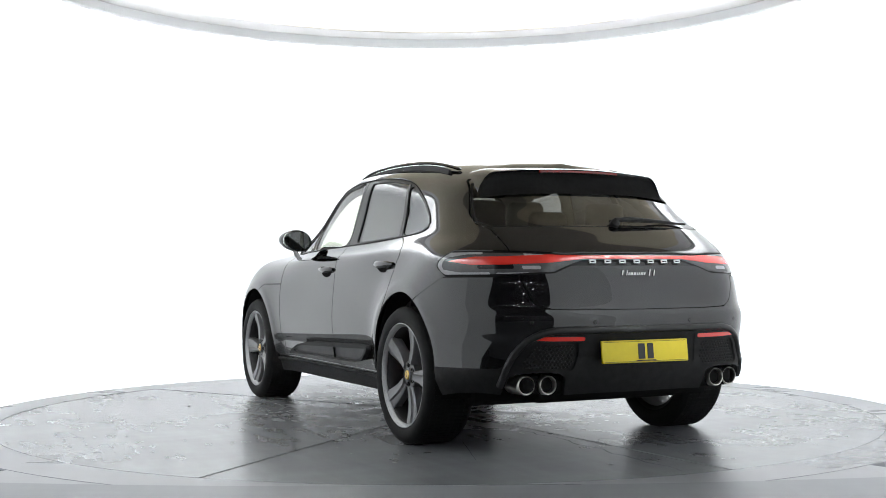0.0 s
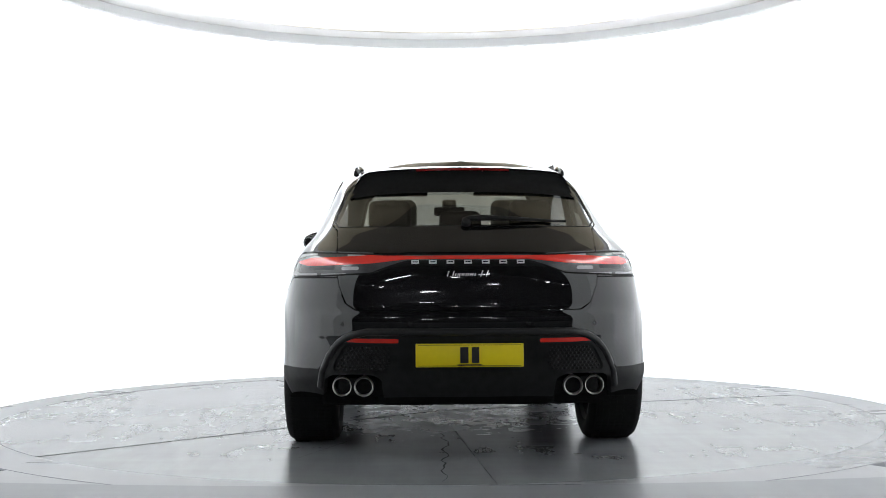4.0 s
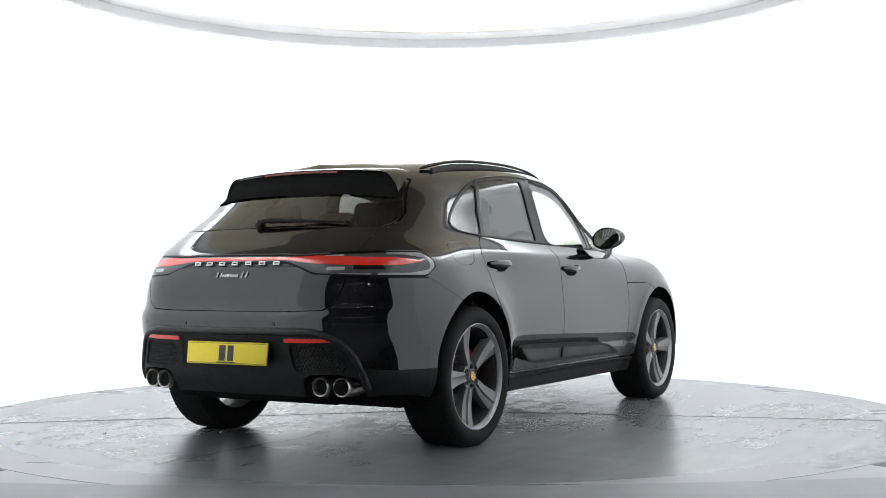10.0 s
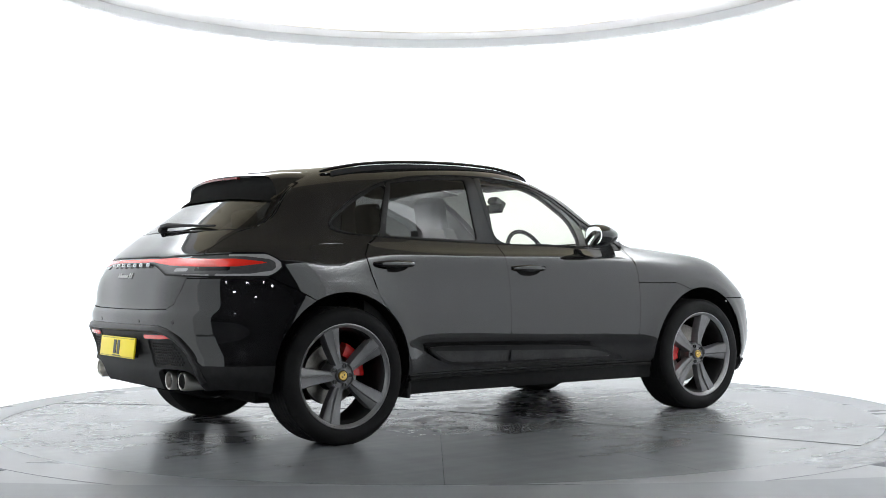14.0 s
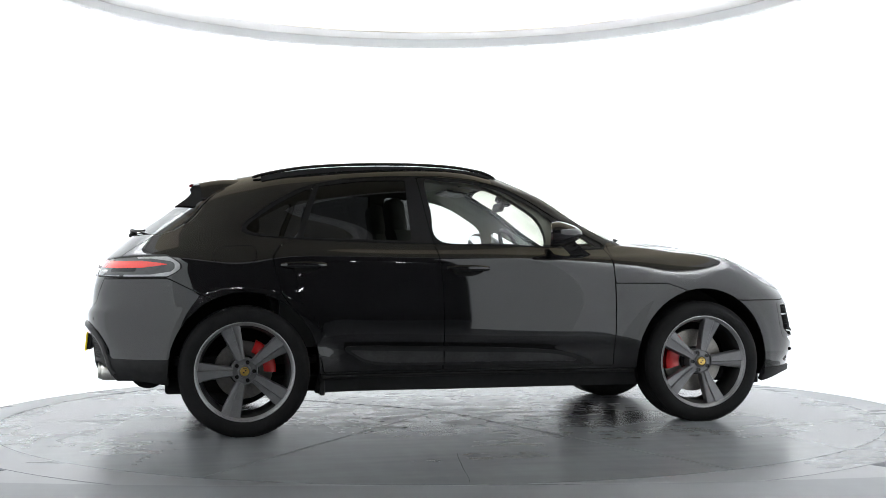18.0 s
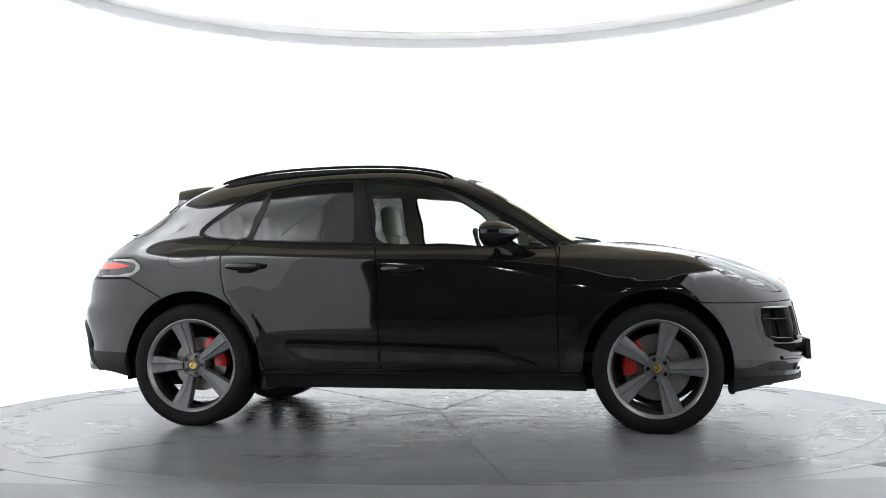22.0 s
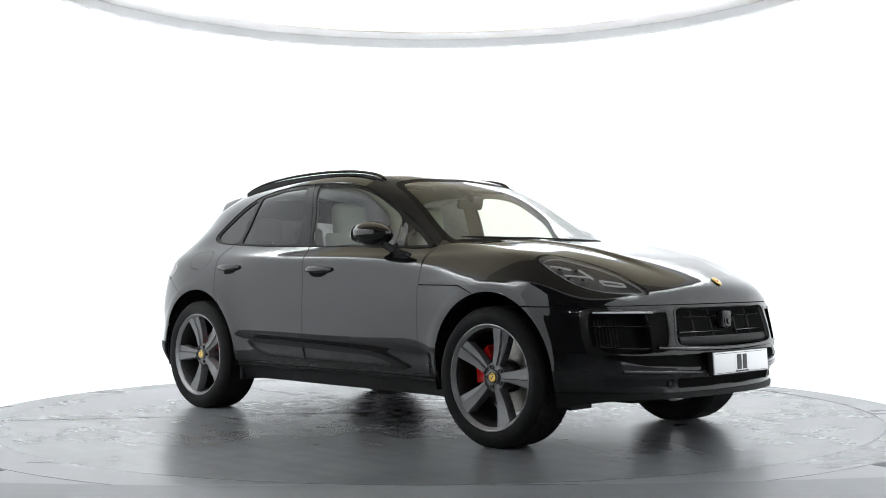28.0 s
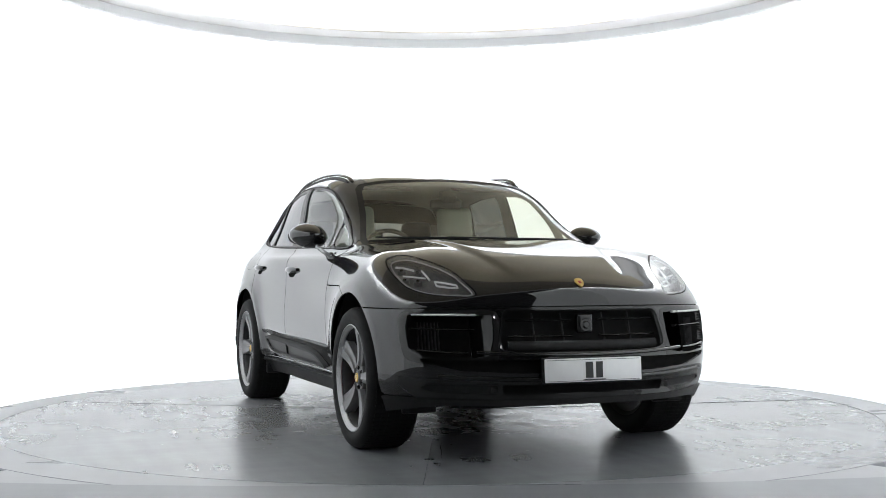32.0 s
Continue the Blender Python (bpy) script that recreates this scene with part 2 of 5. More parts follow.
# ---- studio ----
def ring_sheet(r0, r1, z0, z1, a0=0.0, a1=360.0, steps=160, bm=None):
    """Faces between two circles, over an arc."""
    bm = bm or bmesh.new()
    rows = []
    for i in range(steps + 1):
        a = radians(a0 + (a1 - a0) * i / steps)
        rows.append([bm.verts.new((r * math.cos(a), r * math.sin(a), z)) for r, z in ((r0, z0), (r1, z1))])
    for p, q in zip(rows, rows[1:]):
        bm.faces.new((p[0], q[0], q[1], p[1]))
    return bm


def solid_ring(profile, a0, a1, steps=160):
    """A closed profile of (radius, height) swept over an arc."""
    bm = bmesh.new()
    full = abs(a1 - a0) >= 360
    rows = []
    for i in range(steps if full else steps + 1):
        a = radians(a0 + (a1 - a0) * i / steps)
        rows.append([bm.verts.new((r * math.cos(a), r * math.sin(a), z)) for r, z in profile])
    n = len(profile)
    pairs = list(zip(rows, rows[1:])) + ([(rows[-1], rows[0])] if full else [])
    for p, q in pairs:
        for k in range(n):
            bm.faces.new((p[k], q[k], q[(k + 1) % n], p[(k + 1) % n]))
    if not full:
        bm.faces.new(rows[0]), bm.faces.new(rows[-1][::-1])
    return bm


GAP_HALF = 34.5        # half of the wall's opening towards the camera, degrees
A0, A1 = -90 + GAP_HALF, 270 - GAP_HALF
TABLE_R, PLAT_R, WALL_R, CEIL_R, CEIL_Z = 2.84, 3.13, 3.5, 3.22, 3.10


def studio():
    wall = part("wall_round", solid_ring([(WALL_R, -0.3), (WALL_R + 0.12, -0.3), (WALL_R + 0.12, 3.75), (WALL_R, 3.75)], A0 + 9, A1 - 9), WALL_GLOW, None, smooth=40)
    tagged(wall, "white wall with its own glow, curving round the turntable", "wall", kind="structure")
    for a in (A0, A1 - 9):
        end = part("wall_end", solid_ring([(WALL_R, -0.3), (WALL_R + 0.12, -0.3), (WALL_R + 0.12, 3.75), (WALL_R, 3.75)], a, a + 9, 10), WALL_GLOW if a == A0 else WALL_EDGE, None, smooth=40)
        tagged(end, "narrow end panel of the glowing white wall", "wall", kind="structure")
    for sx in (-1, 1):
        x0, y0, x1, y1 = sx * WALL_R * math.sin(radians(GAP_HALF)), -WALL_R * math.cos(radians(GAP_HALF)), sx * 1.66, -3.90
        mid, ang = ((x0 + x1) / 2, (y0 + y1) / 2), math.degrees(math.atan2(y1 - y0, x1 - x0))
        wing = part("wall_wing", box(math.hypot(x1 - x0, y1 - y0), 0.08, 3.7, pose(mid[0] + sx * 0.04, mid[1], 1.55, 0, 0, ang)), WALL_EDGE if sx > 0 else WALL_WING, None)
        tagged(wing, "glowing white wall beside the opening", "wall", kind="structure")
    surround = part("platform_floor", solid_ring([(TABLE_R + 0.0022, 0), (TABLE_R + 0.0022, -0.24), (PLAT_R, -0.24), (PLAT_R, -0.004), (PLAT_R - 0.004, 0)], 0, 360, 220), RING_FLOOR, None)
    tagged(surround, "fixed grey painted floor ring round the turntable", "floor", kind="structure")
    bm = box(16, 12, 0.2, pose(0, -2.0, -0.4))
    ground = part("ground", bm, SHOP_FLOOR, None)
    tagged(ground, "grey concrete workshop floor", "floor", kind="structure")
    apron = part("floor_apron", ring_sheet(PLAT_R - 0.002, WALL_R + 0.3, -0.002, -0.002, -90 - 41, -90 + 41, 60), RING_FLOOR, None)
    tagged(apron, "grey floor strip at the studio's opening", "floor", kind="structure")
    # step-up floor in front of the table, with a shallow curved edge
    bm = bmesh.new()
    top, low = [], []
    n = 60
    for i in range(n + 1):
        x = -5 + 10 * i / n
        y = 9.99 - math.sqrt(12.86 ** 2 - x * x)
        top.append(bm.verts.new((x, y, 0.002))), low.append(bm.verts.new((x, -8.5, 0.002)))
    top2 = [bm.verts.new((v.co.x, v.co.y, -0.29)) for v in top]
    for i in range(n):
        bm.faces.new((low[i], low[i + 1], top[i + 1], top[i])), bm.faces.new((top[i], top[i + 1], top2[i + 1], top2[i]))
    front = part("floor_front", bm, SHOP_FLOOR, None)
    tagged(front, "grey floor sheet before the turntable", "floor", kind="structure")
    # ceiling: a round white panel with a hanging lip
    bm = lathe([(0, CEIL_Z + 0.09), (CEIL_R - 0.05, CEIL_Z + 0.09), (CEIL_R - 0.045, CEIL_Z + 0.01), (CEIL_R - 0.03, CEIL_Z), (CEIL_R, CEIL_Z), (CEIL_R + 0.004, CEIL_Z + 0.16), (0, CEIL_Z + 0.16)], 200, "z")
    band = part("ceiling_band", ring_sheet(2.86, CEIL_R - 0.052, CEIL_Z + 0.082, CEIL_Z + 0.082, steps=200), CEIL_BAND, None)
    tagged(band, "glossy white band round the ceiling sheet", "ceiling", kind="structure")
    disc = part("ceiling_panel", lathe([(0, CEIL_Z + 0.084), (2.87, CEIL_Z + 0.084)], 200, "z"), CEIL_WARM, None)
    tagged(disc, "glossy beige stretched ceiling sheet in a white rim", "ceiling", kind="structure")
    # Unseen panel, added to darken the ceiling's reflection on the camera side.
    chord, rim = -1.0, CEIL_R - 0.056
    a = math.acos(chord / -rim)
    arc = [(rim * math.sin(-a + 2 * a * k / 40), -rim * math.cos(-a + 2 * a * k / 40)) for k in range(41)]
    dim_sheet = part("ceiling_dimmer", slab(arc, 0.006, Matrix(((1, 0, 0, 0), (0, 0, 1, 0), (0, 1, 0, CEIL_Z + 0.074), (0, 0, 0, 1)))), CEIL_DIM, None)
    tagged(dim_sheet, "added unseen ceiling panel, darkened over the studio's opening", "ceiling", kind="structure")
    ceil = part("ceiling", bm, CEIL_WHITE, None, smooth=35)
    tagged(ceil, "round white ceiling panel with a rolled rim", "ceiling", kind="structure")
    bm = ring_sheet(0.2, WALL_R + 0.12, 3.76, 3.76)
    upper = part("ceiling_upper", bm, WALL_WHITE, None)
    tagged(upper, "white ceiling over the light cove", "ceiling", kind="structure")
    # hidden strips
    strip = part("cove_light", solid_ring([(CEIL_R - 0.25, CEIL_Z + 0.30), (CEIL_R - 0.05, CEIL_Z + 0.30), (CEIL_R - 0.05, CEIL_Z + 0.36), (CEIL_R - 0.25, CEIL_Z + 0.36)], A0, A1 - 6, 90), STRIP, None)
    tagged(strip, "white light strip above the ceiling panel's rim", "light strip", kind="structure")
    # dark workshop behind the camera
    for nm, sx, sy, sz, m in (("wall_back", 16, 0.2, 6, pose(0, -12, 2.5)), ("wall_side", 0.2, 9.5, 6, pose(-8, -7.2, 2.5)), ("wall_side", 0.2, 9.5, 6, pose(8, -7.2, 2.5)),
                              ("wall_flank", 5.0, 0.2, 6, pose(-5.55, -2.4, 2.5)), ("wall_flank", 5.0, 0.2, 6, pose(5.55, -2.4, 2.5))):
        tagged(part(nm, box(sx, sy, sz, m), SHOP_WALL, None), "dark workshop wall", "wall", kind="structure")
    for k, (x, y, z, ln, turn) in enumerate(((-1.1, -8.6, 4.3, .34, 0), (1.3, -8.9, 4.4, .34, 0), (-2.6, -10.4, 4.6, .34, 90), (0.2, -10.6, 4.6, .34, 0), (2.9, -10.2, 4.5, .34, 90), (-0.6, -11.6, 2.6, .3, 0),
                                            (-1.5, -9.9, 3.6, .3, 0), (1.9, -11.0, 3.4, .3, 0), (-3.3, -8.8, 4.1, .3, 90), (3.6, -9.0, 3.9, .3, 90))):
        lamp = part("workshop_light", box(ln, 0.06, 0.04, pose(x, y, z, 0, 0, turn), 0.01), TUBE, None)
        tagged(lamp, "white tube light on the workshop ceiling", "tube light", group="workshop lights")
        part("housing", box(ln + 0.06, 0.12, 0.05, pose(x, y, z + 0.05, 0, 0, turn), 0.01), SHOP_WALL, lamp)
        for dx in (-0.4, 0.4):
            q = pose(x, y, z, 0, 0, turn) @ Vector((dx * ln, 0, 0))
            part("hanger", tube([(q.x, q.y, z + 0.07), (q.x, q.y, 5.5)], 0.006, 5), SHOP_WALL, lamp)
    tagged(part("ceiling_workshop", box(16, 9.6, 0.2, pose(0, -7.2, 5.6)), SHOP_WALL, None), "dark workshop ceiling", "ceiling", kind="structure")
    tagged(part("floor_workshop", box(16, 4, 0.2, pose(0, -10.3, -0.11)), SHOP_FLOOR, None), "grey workshop floor", "floor", kind="structure")


studio()


def turntable():
    """Seven steel sector plates on a drum, with narrow open seams."""
    bm = lathe([(0, -0.02), (TABLE_R - 0.01, -0.02), (TABLE_R - 0.01, -0.2), (0, -0.2)], 200, "z")
    ob = part("turntable", bm, DARK, None)
    tagged(ob, "round turntable of seven worn grey painted plates", "turntable")
    for k in range(7):
        a0, a1 = -22 + 360 * k / 7, -22 + 360 * (k + 1) / 7
        lift = (0.0, -0.0025, 0.0005, -0.002, 0.0, -0.0015, 0.0008)[k]
        bm = bmesh.new()
        half = 0.0010
        edge, edge_low = [], []
        n = 34
        for i in range(n + 1):
            a = radians(a0 + (a1 - a0) * i / n)
            off = math.asin(half / TABLE_R)
            a = a + off if i == 0 else a - off if i == n else a
            edge.append((TABLE_R * math.cos(a), TABLE_R * math.sin(a)))
        mid = radians((a0 + a1) / 2)
        tipr = half / math.sin(math.pi / 7)
        pts = [(tipr * math.cos(mid), tipr * math.sin(mid))] + edge
        top = [bm.verts.new((x, y, lift)) for x, y in pts]
        low = [bm.verts.new((x, y, -0.02)) for x, y in pts]
        bm.faces.new(top)
        for i in range(len(pts)):
            j = (i + 1) % len(pts)
            bm.faces.new((top[i], low[i], low[j], top[j]))
        part("plate", bm, TABLE_FLOOR, ob)
    # cracks in the paint
    rng = random.Random(5)
    for ang, r0, r1, w in ((178.5, 1.15, 2.76, 0.010), (-99.5, 1.95, 2.79, 0.0045), (-20.0, 1.55, 2.1, 0.004), (160, 1.5, 2.2, 0.003), (-60, 0.7, 1.25, 0.003)):
        bm = bmesh.new()
        row, off = [], 0.0
        n = 22 if w > 0.006 else 8
        for i in range(n + 1):
            t = i / n
            r = r0 + (r1 - r0) * t
            off += rng.uniform(-1, 1) * (0.026 if w > 0.006 else 0.004)
            d = w * (0.35 + 0.65 * math.sin(math.pi * min(1, 0.08 + t))) * rng.uniform(0.5, 1.2) / 2
            row.append((bm.verts.new((r, off - d, 0.0016)), bm.verts.new((r, off + d, 0.0016))))
        for p, q in zip(row, row[1:]):
            bm.faces.new((p[0], q[0], q[1], p[1]))
        bmesh.ops.rotate(bm, cent=(0, 0, 0), matrix=Matrix.Rotation(radians(ang), 3, "Z"), verts=bm.verts[:])
        part("crack", bm, DARK, ob)
    # flakes and grit, thickest under the car
    bm = bmesh.new()
    for i in range(200):
        r, a = 1.35 * math.sqrt(rng.random()) if i < 170 else rng.uniform(1.2, 2.7), rng.uniform(0, 2 * math.pi)
        c, sz = Vector((r * math.cos(a), r * math.sin(a), 0.0014)), rng.uniform(0.003, 0.010) if i % 9 else rng.uniform(0.012, 0.03)
        ring = [bm.verts.new(c + Vector((math.cos(b) * sz * rng.uniform(0.5, 1.3), math.sin(b) * sz * rng.uniform(0.3, 0.8), 0))) for b in [2 * math.pi * q / 6 for q in range(6)]]
        bm.faces.new(ring)
    tagged(part("paint_flakes", bm, FLAKE, ob), kind="stuff")
    return ob


table = turntable()

# ---- car body: one smooth skin, cut into panels ----
def spline(knots, values, at):
    """Natural cubic spline through values (n, k) at the knots."""
    n = len(knots)
    h = np.diff(knots)
    a = np.zeros((n, n))
    r = np.zeros((n, values.shape[1]))
    a[0, 0] = a[-1, -1] = 1
    for i in range(1, n - 1):
        a[i, i - 1:i + 2] = h[i - 1], 2 * (h[i - 1] + h[i]), h[i]
        r[i] = 6 * ((values[i + 1] - values[i]) / h[i] - (values[i] - values[i - 1]) / h[i - 1])
    m = np.linalg.solve(a, r)
    i = np.clip(np.searchsorted(knots, at) - 1, 0, n - 2)
    t0, t1 = (knots[i + 1] - at)[:, None], (at - knots[i])[:, None]
    hh = h[i][:, None]
    return (m[i] * t0 ** 3 + m[i + 1] * t1 ** 3) / (6 * hh) + (values[i] / hh - m[i] * hh / 6) * t0 + (values[i + 1] / hh - m[i + 1] * hh / 6) * t1


BELT_RING, FINE_U = 7, 22
# Rings of the skin from the bottom edge up to the roof's middle; in each: rear middle, round the corner, along the flank, to the nose's middle (x, half width, height).
SKIN = [
    [(-2.22, 0, .315), (-2.21, .35, .315), (-2.16, .65, .315), (-2.00, .82, .325), (-1.85, .90, .305), (-1.4, .89, .24), (-.9, .85, .235), (-.25, .84, .235), (.4, .84, .235), (.9, .85, .235), (1.4, .89, .235), (1.78, .89, .240), (2.00, .76, .275), (2.205, .5, .285), (2.268, .25, .285), (2.283, 0, .285)],
    [(-2.265, 0, .42), (-2.255, .35, .42), (-2.205, .65, .42), (-2.045, .84, .41), (-1.87, .92, .40), (-1.4, .945, .36), (-.9, .905, .36), (-.25, .890, .36), (.4, .890, .36), (.9, .903, .36), (1.4, .94, .35), (1.8, .92, .335), (2.03, .79, .37), (2.215, .5, .365), (2.28, .25, .365), (2.295, 0, .365)],
    [(-2.280, 0, .58), (-2.266, .35, .58), (-2.203, .65, .58), (-2.038, .83, .56), (-1.875, .915, .54), (-1.4, .943, .52), (-.9, .924, .525), (-.25, .918, .52), (.4, .918, .52), (.9, .929, .525), (1.4, .951, .52), (1.79, .93, .50), (2.04, .815, .49), (2.24, .5, .47), (2.30, .25, .46), (2.315, 0, .46)],
    [(-2.290, 0, .70), (-2.276, .35, .70), (-2.210, .65, .70), (-2.043, .83, .70), (-1.868, .915, .70), (-1.4, .948, .72), (-.9, .934, .68), (-.25, .928, .67), (.4, .928, .67), (.9, .940, .69), (1.4, .953, .72), (1.79, .928, .68), (2.02, .815, .66), (2.21, .5, .65), (2.265, .25, .65), (2.275, 0, .65)],
    [(-2.285, 0, .86), (-2.27, .35, .86), (-2.20, .65, .87), (-2.015, .82, .88), (-1.845, .90, .88), (-1.4, .931, .88), (-.9, .922, .86), (-.25, .916, .85), (.4, .916, .85), (.9, .928, .86), (1.4, .935, .88), (1.75, .905, .84), (1.99, .785, .79), (2.17, .5, .78), (2.225, .25, .78), (2.235, 0, .78)],
    [(-2.25, 0, .985), (-2.23, .35, .985), (-2.14, .65, .99), (-1.98, .80, .995), (-1.82, .872, 1.0), (-1.4, .897, 1.0), (-.9, .911, .995), (-.25, .906, .985), (.4, .900, .980), (.9, .893, .975), (1.38, .87, .99), (1.68, .83, .975), (1.90, .70, .91), (2.10, .48, .865), (2.17, .25, .868), (2.195, 0, .87)],
    [(-2.16, 0, 1.085), (-2.14, .35, 1.085), (-2.05, .62, 1.085), (-1.92, .75, 1.085), (-1.78, .81, 1.09), (-1.4, .845, 1.09), (-.9, .876, 1.065), (-.25, .872, 1.052), (.4, .862, 1.045), (.9, .832, 1.037), (1.25, .765, 1.06), (1.48, .70, 1.055), (1.66, .58, 1.035), (1.78, .40, 1.01), (1.84, .2, .998), (1.86, 0, .995)],
    [(-2.06, 0, 1.165), (-2.04, .35, 1.165), (-1.95, .59, 1.165), (-1.84, .69, 1.17), (-1.70, .750, 1.175), (-1.4, .792, 1.17), (-.9, .828, 1.125), (-.25, .828, 1.108), (.4, .814, 1.092), (.80, .775, 1.086), (.945, .718, 1.10), (.988, .622, 1.108), (1.02, .48, 1.115), (1.045, .36, 1.115), (1.06, .18, 1.115), (1.065, 0, 1.115)],
    [(-1.90, 0, 1.28), (-1.877, .33, 1.28), (-1.79, .55, 1.28), (-1.70, .648, 1.285), (-1.57, .702, 1.29), (-1.3, .740, 1.30), (-.9, .763, 1.31), (-.28, .771, 1.32), (.25, .745, 1.31), (.52, .702, 1.278), (.652, .645, 1.262), (.715, .555, 1.268), (.745, .445, 1.268), (.768, .33, 1.268), (.780, .16, 1.269), (.785, 0, 1.269)],
    [(-1.68, 0, 1.435), (-1.665, .32, 1.432), (-1.60, .51, 1.425), (-1.51, .585, 1.440), (-1.37, .620, 1.460), (-1.1, .643, 1.497), (-.75, .669, 1.526), (-.28, .682, 1.540), (.05, .660, 1.517), (.255, .622, 1.470), (.355, .575, 1.452), (.398, .49, 1.456), (.425, .385, 1.460), (.440, .285, 1.465), (.450, .14, 1.468), (.454, 0, 1.469)],
    [(-1.60, 0, 1.497), (-1.58, .25, 1.497), (-1.5, .40, 1.508), (-1.4, .45, 1.521), (-1.25, .49, 1.540), (-1.0, .52, 1.561), (-.7, .54, 1.572), (-.28, .55, 1.580), (.0, .52, 1.565), (.15, .475, 1.544), (.23, .42, 1.530), (.28, .34, 1.521), (.31, .27, 1.515), (.325, .2, 1.515), (.333, .1, 1.517), (.336, 0, 1.518)],
    [(x, 0, 1.590 - (.021 if x < -.4 else .030) * ((x + .4) / .8) ** 2 - .026 * max(0, (x + .1) / .37) ** 1.5) for x in (-1.52, -1.48, -1.41, -1.31, -1.17, -.94, -.67, -.28, -.03, .09, .16, .21, .24, .26, .27, .275)],
]


def skin_grid(fine_u=FINE_U, fine_v=14):
    net = np.array(SKIN, float)                  # ring, station, xyz
    du = np.linalg.norm(np.diff(net, axis=1), axis=2)[:10].mean(0)
    dv = np.linalg.norm(np.diff(net, axis=0), axis=2).mean(1)
    ku, kv = np.concatenate([[0], np.cumsum(du)]), np.concatenate([[0], np.cumsum(dv)])
    ut = np.concatenate([np.linspace(a, b, fine_u, endpoint=False) for a, b in zip(ku, ku[1:])] + [[ku[-1]]])
    # mirror at both middles, so that the skin runs flat across the car's plane of symmetry
    flip = np.array([1, -1, 1])
    wide = np.concatenate([net[:, 3:0:-1] * flip, net, net[:, -2:-5:-1] * flip], axis=1)
    kw = np.concatenate([-ku[3:0:-1], ku, 2 * ku[-1] - ku[-2:-5:-1]])
    rows = np.stack([spline(kw, ring, ut) for ring in wide])
    # Body below the glass line, then the cabin up over the roof; the crease between them fades out behind the doors.
    tall, kt = np.concatenate([rows, rows[-2:-4:-1] * flip], axis=0), np.concatenate([kv, 2 * kv[-1] - kv[-2:-4:-1]])
    out = []
    for lo, hi in ((0, BELT_RING), (BELT_RING, len(net) - 1)):
        k, r = kv[lo:hi + 1], rows[lo:hi + 1]
        if hi == len(net) - 1:
            r, k = np.concatenate([r, r[-2:-4:-1] * flip], axis=0), np.concatenate([k, 2 * k[-1] - k[-2:-4:-1]])
        at = np.concatenate([np.linspace(a, b, fine_v, endpoint=False) for a, b in zip(kv[lo:hi], kv[lo + 1:hi + 1])] + [[kv[hi]]])
        creased = np.stack([spline(k, r[:, j], at) for j in range(r.shape[1])], axis=1)
        flowing = np.stack([spline(kt, tall[:, j], at) for j in range(tall.shape[1])], axis=1)
        w = np.clip((ut - ku[5]) / (ku[6] - ku[5]), 0, 1)[None, :, None]
        g = creased * w + flowing * (1 - w)
        if lo == 0:                              # the bonnet's raised middle between two creases
            x, y, z = g[..., 0], g[..., 1], g[..., 2]
            edge = 0.50 - 0.20 * np.clip((x - 1.05) / 1.05, 0, 1)
            rise = 0.5 + 0.5 * np.tanh((edge - y) / 0.016)
            span = np.clip((x - 1.02) / 0.20, 0, 1) * np.clip((2.12 - x) / 0.25, 0, 1) * np.clip((z - 0.84) / 0.05, 0, 1)
            g[..., 2] += 0.016 * rise * span
            tail = np.clip((-1.8 - x) / 0.12, 0, 1) * np.clip((0.88 - y) / 0.15, 0, 1) * np.clip((z - 0.50) / 0.12, 0, 1)
            g[..., 0] -= 0.034 * (0.5 - 0.5 * np.tanh((z - 0.732) / 0.026)) * tail     # ledge of the rear bumper
            # doors turn in above the cladding
            g[..., 1] -= 0.024 * (0.5 - 0.5 * np.tanh((z - 0.508 + 0.025 * x) / 0.020)) * np.clip((1.0 - np.abs(x)) / 0.12, 0, 1)
            for wx in (1.4035, -1.4035):         # flat lips round the wheel arches
                d = (np.sqrt(((x - wx) / 0.43) ** 2 + ((z - 0.375) / 0.452) ** 2) - 1) * 0.44
                g[..., 1] += 0.0045 * (0.5 - 0.5 * np.tanh((d - 0.055) / 0.018)) * np.clip((y - 0.6) / 0.1, 0, 1) * np.clip((z - 0.30) / 0.08, 0, 1)
            for wx, amp in ((1.4035, 0.011), (-1.4035, 0.013)):     # flared haunches over the wheels
                low = z - 0.60 * 0.06 * np.logaddexp(0, (z - 0.80) / 0.06)
                d = np.clip((np.sqrt(((x - wx) / 0.43) ** 2 + ((low - 0.375) / 0.452) ** 2) - 1) * 0.44, 0, 2)
                fade = np.clip((1.12 - z) / 0.30, 0, 1)
                g[..., 1] += amp * np.exp(-(d / 0.105) ** 2) * np.clip((y - 0.6) / 0.1, 0, 1) * np.clip((z - 0.30) / 0.08, 0, 1) * fade ** 2 * (3 - 2 * fade)
        out.append(g)
    return out                                   # two grids: v, u, xyz with half width positive


def grid_normals(g):
    gu, gv = np.gradient(g, axis=1), np.gradient(g, axis=0)
    n = np.cross(gu, gv)
    ln = np.linalg.norm(n, axis=2, keepdims=True)
    return n / np.maximum(ln, 1e-12)


